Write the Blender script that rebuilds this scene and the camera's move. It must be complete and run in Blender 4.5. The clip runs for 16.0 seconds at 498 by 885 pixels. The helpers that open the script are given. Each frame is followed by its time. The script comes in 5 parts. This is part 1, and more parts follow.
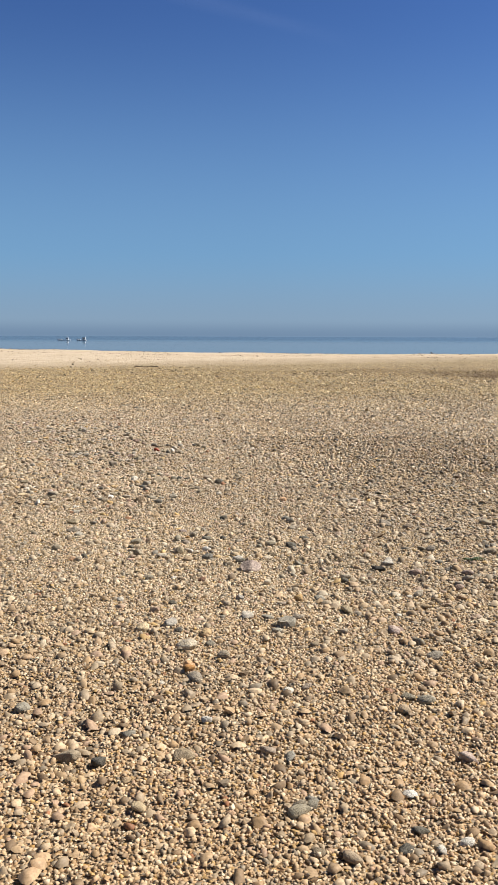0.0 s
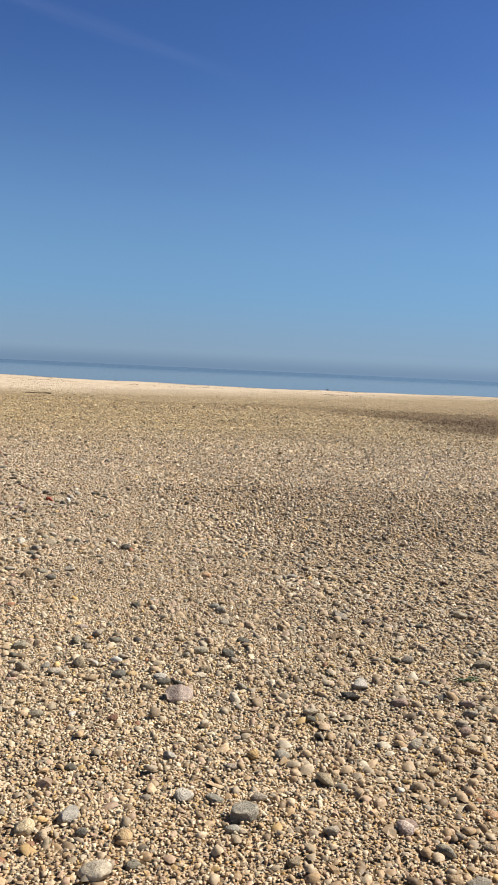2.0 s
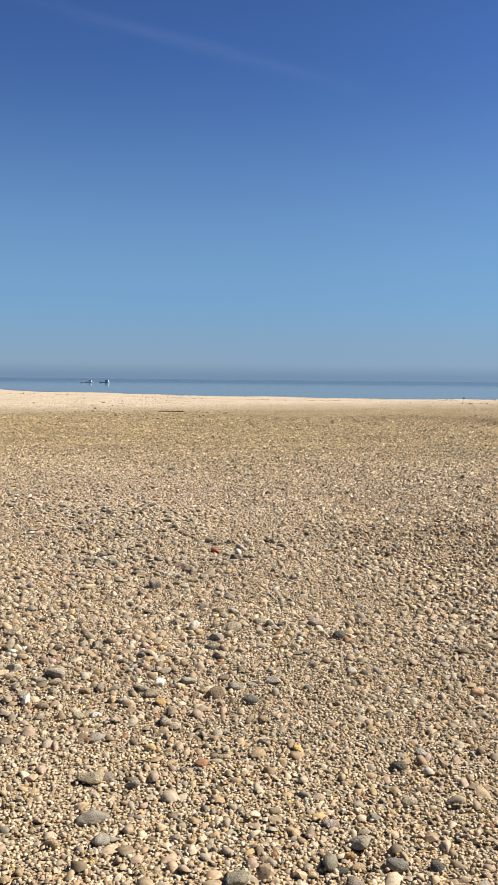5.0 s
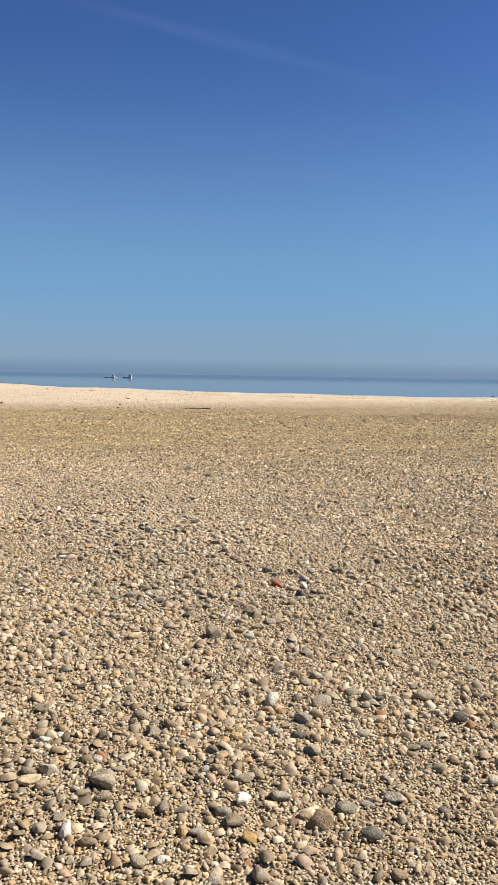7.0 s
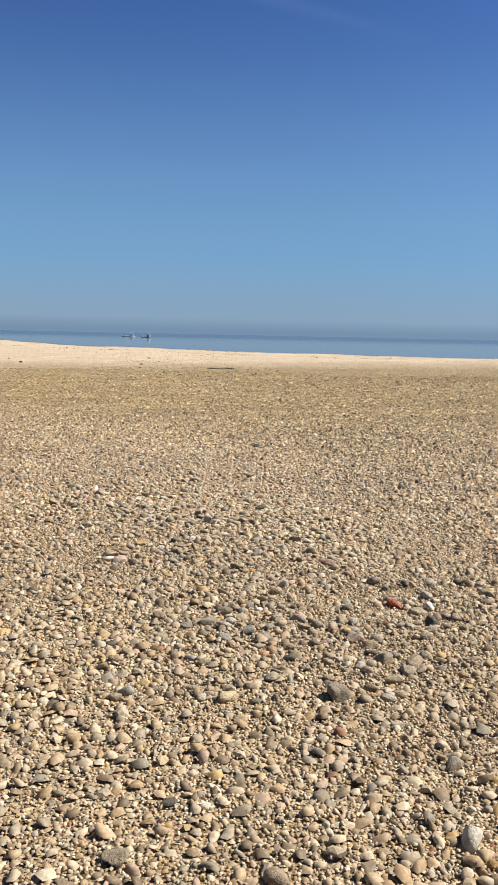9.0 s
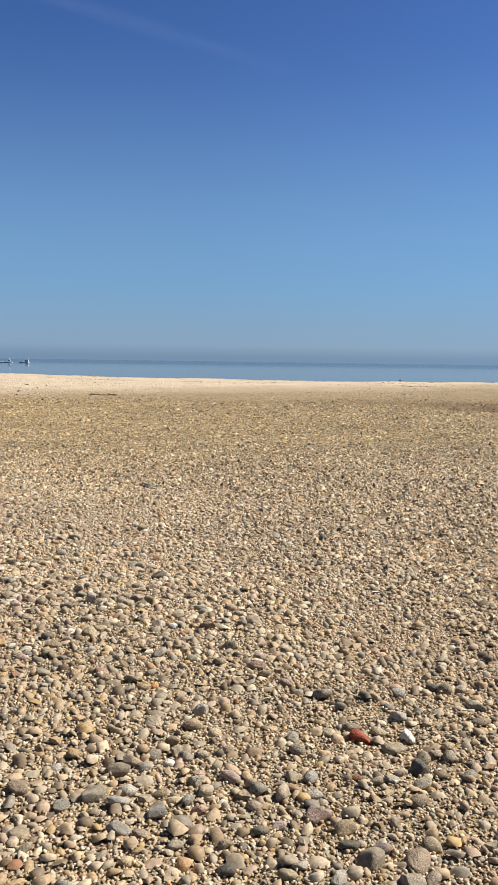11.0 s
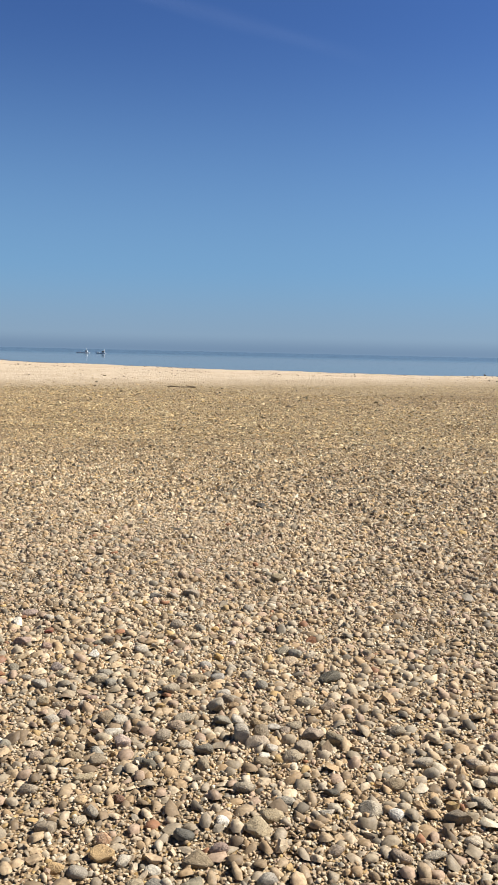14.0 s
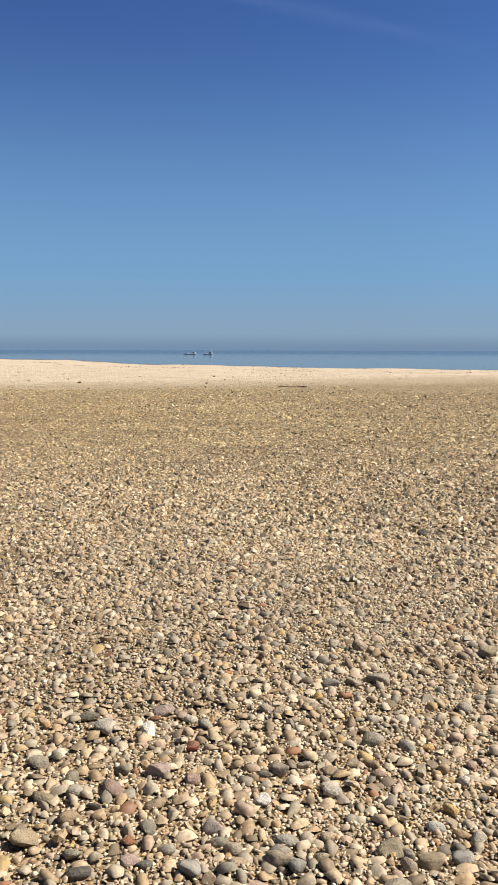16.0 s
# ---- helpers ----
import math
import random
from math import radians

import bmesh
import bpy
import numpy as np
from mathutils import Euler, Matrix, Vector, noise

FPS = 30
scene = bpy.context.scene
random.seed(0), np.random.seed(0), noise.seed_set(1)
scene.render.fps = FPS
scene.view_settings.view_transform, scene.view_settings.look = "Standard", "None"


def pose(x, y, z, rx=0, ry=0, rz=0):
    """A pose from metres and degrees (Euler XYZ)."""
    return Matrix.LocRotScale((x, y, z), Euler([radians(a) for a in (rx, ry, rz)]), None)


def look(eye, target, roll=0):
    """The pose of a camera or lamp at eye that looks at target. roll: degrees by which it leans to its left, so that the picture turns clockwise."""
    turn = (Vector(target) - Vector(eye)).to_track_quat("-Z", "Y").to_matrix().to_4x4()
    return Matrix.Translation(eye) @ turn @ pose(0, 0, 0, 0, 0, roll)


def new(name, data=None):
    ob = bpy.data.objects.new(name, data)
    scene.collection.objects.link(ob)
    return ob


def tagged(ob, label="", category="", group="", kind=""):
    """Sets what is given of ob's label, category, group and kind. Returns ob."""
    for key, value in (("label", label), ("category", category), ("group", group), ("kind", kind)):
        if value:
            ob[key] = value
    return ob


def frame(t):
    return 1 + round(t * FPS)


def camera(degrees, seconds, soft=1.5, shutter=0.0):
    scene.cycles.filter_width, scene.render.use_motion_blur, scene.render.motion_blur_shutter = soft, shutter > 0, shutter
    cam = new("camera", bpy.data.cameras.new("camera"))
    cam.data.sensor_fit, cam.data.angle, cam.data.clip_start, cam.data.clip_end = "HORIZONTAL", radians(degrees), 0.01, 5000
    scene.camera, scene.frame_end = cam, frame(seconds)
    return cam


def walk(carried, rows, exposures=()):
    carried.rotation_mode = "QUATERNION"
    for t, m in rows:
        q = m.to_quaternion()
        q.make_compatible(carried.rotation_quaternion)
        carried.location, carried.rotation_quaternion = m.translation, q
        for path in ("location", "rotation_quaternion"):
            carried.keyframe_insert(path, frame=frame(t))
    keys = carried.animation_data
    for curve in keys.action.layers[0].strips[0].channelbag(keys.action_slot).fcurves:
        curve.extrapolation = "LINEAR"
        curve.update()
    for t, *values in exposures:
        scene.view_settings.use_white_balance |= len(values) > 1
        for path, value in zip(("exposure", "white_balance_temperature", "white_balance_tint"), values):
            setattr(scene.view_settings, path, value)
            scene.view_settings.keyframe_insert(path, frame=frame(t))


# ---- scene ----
cam = camera(32.3, 16.0)
PATH = [
    (0, (0.535, 0.576, 1.395), (0.52, 2.56, 1.149), 0.2),
    (0.5, (0.486, 0.916, 1.41), (0.438, 2.905, 1.199), 0.9),
    (1, (0.405, 1.241, 1.423), (0.446, 3.228, 1.194), 2.2),
    (1.5, (0.368, 1.582, 1.411), (0.508, 3.565, 1.186), 2.4),
    (2, (0.338, 1.933, 1.451), (0.569, 3.912, 1.282), 2.7),
    (2.5, (0.27, 2.272, 1.48), (0.549, 4.245, 1.309), 1.1),
    (3, (0.209, 2.65, 1.462), (0.368, 4.635, 1.274), 0.3),
    (3.5, (0.11, 2.968, 1.449), (0.167, 4.961, 1.29), 0.5),
    (4, (-0.014, 3.258, 1.465), (0.02, 5.253, 1.333), 0.4),
    (4.5, (-0.111, 3.584, 1.458), (-0.134, 5.578, 1.314), 1.2),
    (4.7, (-0.137, 3.716, 1.444), (-0.183, 5.710, 1.296), 0.8),
    (6.8, (-0.476, 4.812, 1.481), (-0.596, 6.804, 1.344), 0.9),
    (7, (-0.535, 4.93, 1.498), (-0.65, 6.92, 1.341), 0.9),
    (7.5, (-0.655, 5.288, 1.468), (-0.819, 7.271, 1.27), 1.9),
    (8, (-0.817, 5.622, 1.454), (-0.997, 7.6, 1.223), 2.2),
    (8.2, (-0.890, 5.751, 1.469), (-1.068, 7.727, 1.217), 1.7),
    (10.3, (-1.269, 7.367, 1.414), (-1.375, 9.351, 1.190), 1.1),
    (10.5, (-1.269, 7.469, 1.413), (-1.346, 9.456, 1.199), 0.8),
    (11, (-1.293, 7.804, 1.45), (-1.179, 9.792, 1.261), 0.8),
    (11.5, (-1.334, 8.079, 1.409), (-1.097, 10.051, 1.174), 2.6),
    (12, (-1.336, 8.431, 1.437), (-1.129, 10.402, 1.167), 3.2),
    (12.5, (-1.475, 8.793, 1.44), (-1.353, 10.775, 1.201), 2.5),
    (13, (-1.587, 9.142, 1.401), (-1.574, 11.126, 1.152), 2.1),
    (13.5, (-1.702, 9.509, 1.411), (-1.782, 11.494, 1.178), 1.2),
    (14, (-1.845, 9.799, 1.436), (-1.897, 11.787, 1.226), 1.3),
    (14.5, (-1.919, 10.168, 1.418), (-2.012, 12.153, 1.188), 1.4),
    (15, (-2.057, 10.527, 1.397), (-2.239, 12.504, 1.157), 0.1),
    (15.5, (-2.192, 10.81, 1.424), (-2.374, 12.787, 1.184), 0.6),
    (16, (-2.313, 11.138, 1.416), (-2.611, 13.104, 1.201), 0.1),
]
EXPOSURE = [(0, 0.81), (0.8, 0.82), (3, 0.82), (4.2, 0.84), (7, 0.85), (10.8, 0.83), (11.5, 0.91), (12.1, 0.91), (12.9, 0.84), (13.6, 0.83), (14.5, 0.89), (15.2, 0.85), (16, 0.83)]
walk(cam, [(t, look(eye, target, roll)) for t, eye, target, roll in PATH], EXPOSURE)

# ---- daylight ----
SUN_AZ, SUN_EL = 78.0, 48.0  # degrees to the right of +y, and up
world = bpy.data.worlds.new("sky")
scene.world = world
world.use_nodes = True
wt = world.node_tree
sky = wt.nodes.new("ShaderNodeTexSky")
sky.sky_type, sky.sun_disc = "NISHITA", False
sky.sun_elevation, sky.sun_rotation = radians(SUN_EL), radians(SUN_AZ)
sky.altitude, sky.air_density, sky.dust_density, sky.ozone_density = 0.0, 1.0, 0.2, 3.0
background = wt.nodes["Background"]
background.inputs["Strength"].default_value = 0.0561
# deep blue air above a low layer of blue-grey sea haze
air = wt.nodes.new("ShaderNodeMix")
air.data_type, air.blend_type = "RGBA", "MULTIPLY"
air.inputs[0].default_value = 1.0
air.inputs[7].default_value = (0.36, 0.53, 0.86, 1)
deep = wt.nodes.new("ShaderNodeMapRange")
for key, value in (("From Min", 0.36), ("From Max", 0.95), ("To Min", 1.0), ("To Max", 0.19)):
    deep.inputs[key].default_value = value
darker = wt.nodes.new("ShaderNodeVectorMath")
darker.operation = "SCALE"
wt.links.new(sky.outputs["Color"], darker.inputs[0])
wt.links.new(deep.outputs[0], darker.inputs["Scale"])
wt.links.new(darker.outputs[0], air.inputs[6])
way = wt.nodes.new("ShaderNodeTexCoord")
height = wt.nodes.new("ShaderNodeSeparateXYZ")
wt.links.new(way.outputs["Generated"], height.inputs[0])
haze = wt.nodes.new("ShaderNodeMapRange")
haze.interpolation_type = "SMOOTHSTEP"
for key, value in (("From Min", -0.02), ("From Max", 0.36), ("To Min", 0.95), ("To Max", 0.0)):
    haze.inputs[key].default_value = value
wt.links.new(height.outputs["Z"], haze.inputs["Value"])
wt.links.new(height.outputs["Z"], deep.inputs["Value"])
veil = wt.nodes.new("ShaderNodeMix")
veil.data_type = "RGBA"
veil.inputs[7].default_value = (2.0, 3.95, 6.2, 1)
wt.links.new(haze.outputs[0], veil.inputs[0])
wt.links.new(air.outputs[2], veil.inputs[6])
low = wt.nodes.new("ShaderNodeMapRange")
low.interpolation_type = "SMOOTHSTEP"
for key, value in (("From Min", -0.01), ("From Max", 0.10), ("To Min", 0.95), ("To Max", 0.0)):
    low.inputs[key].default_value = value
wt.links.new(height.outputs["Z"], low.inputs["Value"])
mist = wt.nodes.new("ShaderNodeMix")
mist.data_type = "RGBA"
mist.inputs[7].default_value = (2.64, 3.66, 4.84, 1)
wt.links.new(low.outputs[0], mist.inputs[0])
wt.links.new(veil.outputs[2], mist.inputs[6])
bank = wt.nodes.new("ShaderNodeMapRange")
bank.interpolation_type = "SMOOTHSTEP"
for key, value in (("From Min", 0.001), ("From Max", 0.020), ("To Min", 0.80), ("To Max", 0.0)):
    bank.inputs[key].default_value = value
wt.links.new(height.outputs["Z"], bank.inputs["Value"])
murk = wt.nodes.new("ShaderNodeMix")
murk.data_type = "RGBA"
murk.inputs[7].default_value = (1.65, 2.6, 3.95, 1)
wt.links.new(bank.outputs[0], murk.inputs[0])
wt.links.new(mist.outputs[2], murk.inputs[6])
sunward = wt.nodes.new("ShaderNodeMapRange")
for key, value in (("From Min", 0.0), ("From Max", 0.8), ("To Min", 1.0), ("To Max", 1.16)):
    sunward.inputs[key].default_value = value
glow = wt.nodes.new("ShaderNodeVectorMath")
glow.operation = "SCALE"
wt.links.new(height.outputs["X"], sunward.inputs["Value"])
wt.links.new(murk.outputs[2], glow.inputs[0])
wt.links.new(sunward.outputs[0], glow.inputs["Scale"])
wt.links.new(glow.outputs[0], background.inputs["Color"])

sun = new("sun", bpy.data.lights.new("sun", "SUN"))
sun.data.energy, sun.data.angle, sun.data.color = 5.0, radians(0.53), (1.0, 0.972, 0.94)
sun_way = Vector((math.sin(radians(SUN_AZ)) * math.cos(radians(SUN_EL)), math.cos(radians(SUN_AZ)) * math.cos(radians(SUN_EL)), math.sin(radians(SUN_EL))))
sun.matrix_world = look(sun_way * 50, (0, 0, 0))

SEA = -3.0


# ---- materials ----
def material(name, rough=0.8):
    mat = bpy.data.materials.new(name)
    mat.use_nodes = True
    tree = mat.node_tree
    bsdf = tree.nodes["Principled BSDF"]
    bsdf.inputs["Roughness"].default_value = rough
    return mat, tree, bsdf


def node(tree, kind, **inputs):
    n = tree.nodes.new(kind)
    for key, value in inputs.items():
        n.inputs[key.replace("_", " ")].default_value = value
    return n


def ramp(tree, fac, stops, mode="LINEAR"):
    n = tree.nodes.new("ShaderNodeValToRGB")
    n.color_ramp.interpolation = mode
    el = n.color_ramp.elements
    while len(el) < len(stops):
        el.new(0.5)
    for e, (p, c) in zip(el, stops):
        e.position, e.color = p, (*c, 1.0)
    tree.links.new(fac, n.inputs["Fac"])
    return n.outputs["Color"]


def math_node(tree, op, a, b=0.0, clamp=False):
    n = tree.nodes.new("ShaderNodeMath")
    n.operation, n.use_clamp = op, clamp
    for slot, v in zip(n.inputs, (a, b)):
        if isinstance(v, (int, float)):
            slot.default_value = v
        else:
            tree.links.new(v, slot)
    return n.outputs[0]


def mix(tree, fac, a, b, how="MIX"):
    n = tree.nodes.new("ShaderNodeMix")
    n.data_type, n.blend_type = "RGBA", how
    for slot, v in ((n.inputs[0], fac), (n.inputs[6], a), (n.inputs[7], b)):
        if isinstance(v, (int, float)):
            slot.default_value = v
        elif isinstance(v, tuple):
            slot.default_value = (*v, 1.0)
        else:
            tree.links.new(v, slot)
    return n.outputs[2]


def noise_at(tree, where, scale, detail=4.0, rough=0.55):
    n = node(tree, "ShaderNodeTexNoise", Scale=scale, Detail=detail, Roughness=rough)
    tree.links.new(where, n.inputs["Vector"])
    return n.outputs["Fac"]


def bump(tree, bsdf, height, strength, distance):
    n = node(tree, "ShaderNodeBump", Strength=strength, Distance=distance)
    tree.links.new(height, n.inputs["Height"])
    tree.links.new(n.outputs["Normal"], bsdf.inputs["Normal"])


TAN, CREAM, BUFF, OCHRE = (0.55, 0.42, 0.27), (0.71, 0.585, 0.42), (0.48, 0.34, 0.195), (0.56, 0.39, 0.17)
BROWN, RUST, UMBER = (0.30, 0.22, 0.138), (0.34, 0.15, 0.075), (0.21, 0.155, 0.102)
GREY, SLATE, DARK, PALE, WHITE = (0.41, 0.345, 0.25), (0.31, 0.278, 0.222), (0.165, 0.145, 0.114), (0.50, 0.425, 0.32), (0.74, 0.655, 0.51)
PINK, PEACH = (0.52, 0.38, 0.28), (0.64, 0.475, 0.31)

GRAIN_MIX = [(0, TAN), (0.157, CREAM), (0.389, BUFF), (0.472, PEACH), (0.537, PALE), (0.639, BROWN), (0.704, WHITE), (0.815, GREY), (0.852, PINK), (0.889, SLATE), (0.926, OCHRE), (0.972, UMBER)]
PEBBLE_MIX = [(0, GREY), (0.128, TAN), (0.267, BROWN), (0.375, PALE), (0.503, BUFF), (0.632, SLATE), (0.701, UMBER), (0.75, PINK), (0.829, CREAM), (0.918, WHITE), (0.948, DARK), (0.972, OCHRE), (0.992, RUST)]
LIGHT_MIX = [(0, CREAM), (0.161, TAN), (0.332, PALE), (0.456, BUFF), (0.579, PINK), (0.665, PEACH), (0.741, GREY), (0.807, BROWN), (0.874, WHITE), (0.912, SLATE), (0.94, UMBER), (0.969, OCHRE), (0.992, RUST)]
FAR_MIX = [(0, BUFF), (0.194, UMBER), (0.311, TAN), (0.524, BROWN), (0.66, CREAM), (0.796, OCHRE), (0.825, PALE), (0.922, WHITE), (0.942, DARK)]
DUN_MIX = [(0, GREY), (0.073, TAN), (0.282, BROWN), (0.364, PALE), (0.482, BUFF), (0.609, SLATE), (0.673, CREAM), (0.809, UMBER), (0.845, WHITE), (0.864, PEACH), (0.909, PINK), (0.945, DARK), (0.982, OCHRE)]
SOIL_MIX = [(0.0, BUFF), (0.15, CREAM), (0.34, UMBER), (0.45, TAN), (0.59, BROWN), (0.69, PALE), (0.80, WHITE), (0.86, GREY), (0.92, PINK), (0.96, DARK)]


def toned(tree, colour):
    """An even tint over all the rock of this beach, set against blue sky fill in the shade."""
    return mix(tree, 1.0, colour, (0.702, 0.686, 0.648), "MULTIPLY")


def dark_patch_mask(tree, where):
    """1 inside the dark brown patch and 0 outside, with a ragged edge; a faint dark line runs on from it."""
    split = tree.nodes.new("ShaderNodeSeparateXYZ")
    tree.links.new(where, split.inputs[0])
    uneven = math_node(tree, "SUBTRACT", noise_at(tree, where, 0.30, 5.0), 0.5)
    across = math_node(tree, "MULTIPLY", math_node(tree, "ABSOLUTE", math_node(tree, "SUBTRACT", split.outputs["X"], 27.0)), 1 / 17.0)
    along = math_node(tree, "MULTIPLY", math_node(tree, "ABSOLUTE", math_node(tree, "SUBTRACT", split.outputs["Y"], 45.0)), 1 / 17.5)
    edge = math_node(tree, "ADD", math_node(tree, "MAXIMUM", across, along), math_node(tree, "MULTIPLY", uneven, 0.55))
    far_fade = math_node(tree, "MULTIPLY", math_node(tree, "SUBTRACT", 72.0, split.outputs["Y"]), 0.036, True)
    blot = math_node(tree, "MULTIPLY", math_node(tree, "MULTIPLY", math_node(tree, "SUBTRACT", 1.0, edge), 5.0, True), far_fade)
    off = math_node(tree, "ABSOLUTE", math_node(tree, "ADD", math_node(tree, "SUBTRACT", split.outputs["Y"], 58.0), math_node(tree, "MULTIPLY", uneven, 14.0)))
    fade = math_node(tree, "MULTIPLY", math_node(tree, "ADD", split.outputs["X"], 4.0), 0.06, True)
    line = math_node(tree, "MULTIPLY", math_node(tree, "MULTIPLY", math_node(tree, "SUBTRACT", 6.0, off), 0.085, True), fade)
    return math_node(tree, "MAXIMUM", blot, line)


def drifts(tree, where, colour):
    """Broad drifts in which the stones run darker and greyer."""
    broad = ramp(tree, noise_at(tree, where, 0.28, 3.0, 0.5), [(0.40, (0.92, 0.91, 0.90)), (0.60, (1.06, 1.05, 1.03))])
    # the shingle pales towards -x, away from the dark patch
    split = tree.nodes.new("ShaderNodeSeparateXYZ")
    tree.links.new(where, split.inputs[0])
    side = math_node(tree, "ADD", split.outputs["X"], math_node(tree, "MULTIPLY", split.outputs["Y"], 0.3))
    pale = math_node(tree, "MULTIPLY", math_node(tree, "SUBTRACT", 10.0, side), 0.07, True)
    broad = mix(tree, pale, broad, mix(tree, 1.0, broad, (1.07, 1.06, 1.04), "MULTIPLY"))
    # shingle turns yellower and slightly darker along the lower beach
    rise = math_node(tree, "MULTIPLY", math_node(tree, "SUBTRACT", split.outputs["Y"], 15.0), 0.07, True)
    broad = mix(tree, rise, broad, mix(tree, 1.0, broad, (0.98, 0.96, 0.79), "MULTIPLY"))
    # and a golden drift where the walk begins
    gold = math_node(tree, "MULTIPLY", math_node(tree, "SUBTRACT", 5.6, split.outputs["Y"]), 0.4, True)
    broad = mix(tree, gold, broad, mix(tree, 1.0, broad, (1.0, 0.925, 0.855), "MULTIPLY"))
    return mix(tree, 1.0, colour, broad, "MULTIPLY")


def stone_material(name, stops, least=0.69, span=0.40, tan_pull=0.17):
    """Stones whose colour differs from one to the next, mottled and faintly veined."""
    mat, tree, bsdf = material(name, 0.72)
    pick = tree.nodes.new("ShaderNodeNewGeometry").outputs["Random Per Island"]
    where = tree.nodes.new("ShaderNodeNewGeometry").outputs["Position"]
    base = ramp(tree, pick, stops, "CONSTANT")
    jitter = tree.nodes.new("ShaderNodeTexWhiteNoise")
    jitter.noise_dimensions = "1D"
    tree.links.new(pick, jitter.inputs["W"])
    value = math_node(tree, "ADD", math_node(tree, "MULTIPLY", jitter.outputs["Value"], span), least)
    hsv = node(tree, "ShaderNodeHueSaturation", Saturation=1.0)
    tree.links.new(base, hsv.inputs["Color"])
    tree.links.new(value, hsv.inputs["Value"])
    mottle = noise_at(tree, where, 90.0, 5.0, 0.65)
    veined = mix(tree, 0.75, hsv.outputs["Color"], ramp(tree, mottle, [(0.3, (0.50, 0.47, 0.42)), (0.7, (1.38, 1.36, 1.32))]), "MULTIPLY")
    # every stone's colour is pulled a little towards mid tan, to soften contrast
    veined = mix(tree, tan_pull, veined, (0.42, 0.33, 0.22))
    patched = mix(tree, math_node(tree, "MULTIPLY", dark_patch_mask(tree, where), 0.92), drifts(tree, where, veined), (0.125, 0.070, 0.022))
    tree.links.new(toned(tree, patched), bsdf.inputs["Base Color"])
    bsdf.inputs["Specular IOR Level"].default_value = 0.25
    bump(tree, bsdf, noise_at(tree, where, 260.0, 3.0), 0.35, 0.002)
    tree.links.new(math_node(tree, "ADD", math_node(tree, "MULTIPLY", jitter.outputs["Value"], 0.25), 0.55), bsdf.inputs["Roughness"])
    return mat


def plain_stone(name, colour, spot=None, amount=0.75, scale=70.0):
    """One kind of rock, with patches of a second tint; no two stones of it are quite alike."""
    mat, tree, bsdf = material(name, 0.66)
    lot = tree.nodes.new("ShaderNodeObjectInfo").outputs["Random"]
    shift = tree.nodes.new("ShaderNodeVectorMath")
    tree.links.new(tree.nodes.new("ShaderNodeTexCoord").outputs["Object"], shift.inputs[0])
    tree.links.new(math_node(tree, "MULTIPLY", lot, 37.0), shift.inputs[1])
    where = shift.outputs[0]
    patch = ramp(tree, noise_at(tree, where, scale, 6.0, 0.68), [(0.42, (0, 0, 0)), (0.66, (1, 1, 1))])
    tint = mix(tree, math_node(tree, "MULTIPLY", patch, amount), colour, spot or tuple(0.5 * c for c in colour))
    band = ramp(tree, noise_at(tree, where, scale * 0.45, 2.0, 0.5), [(0.35, (0.74, 0.72, 0.69)), (0.65, (1.16, 1.15, 1.13))])
    fine = ramp(tree, noise_at(tree, where, scale * 5, 3.0), [(0.3, (0.72, 0.70, 0.67)), (0.7, (1.2, 1.2, 1.17))])
    worn = mix(tree, 1.0, mix(tree, 0.8, tint, band, "MULTIPLY"), fine, "MULTIPLY")
    hsv = node(tree, "ShaderNodeHueSaturation")
    tree.links.new(worn, hsv.inputs["Color"])
    tree.links.new(math_node(tree, "ADD", math_node(tree, "MULTIPLY", lot, 0.44), 0.82), hsv.inputs["Value"])
    again = tree.nodes.new("ShaderNodeTexWhiteNoise")
    again.noise_dimensions = "1D"
    tree.links.new(lot, again.inputs["W"])
    tree.links.new(math_node(tree, "ADD", math_node(tree, "MULTIPLY", again.outputs["Value"], 0.34), 0.74), hsv.inputs["Saturation"])
    tree.links.new(toned(tree, hsv.outputs["Color"]), bsdf.inputs["Base Color"])
    bsdf.inputs["Specular IOR Level"].default_value = 0.3
    bump(tree, bsdf, noise_at(tree, where, scale * 1.6, 6.0, 0.7), 0.95, 0.007)
    return mat


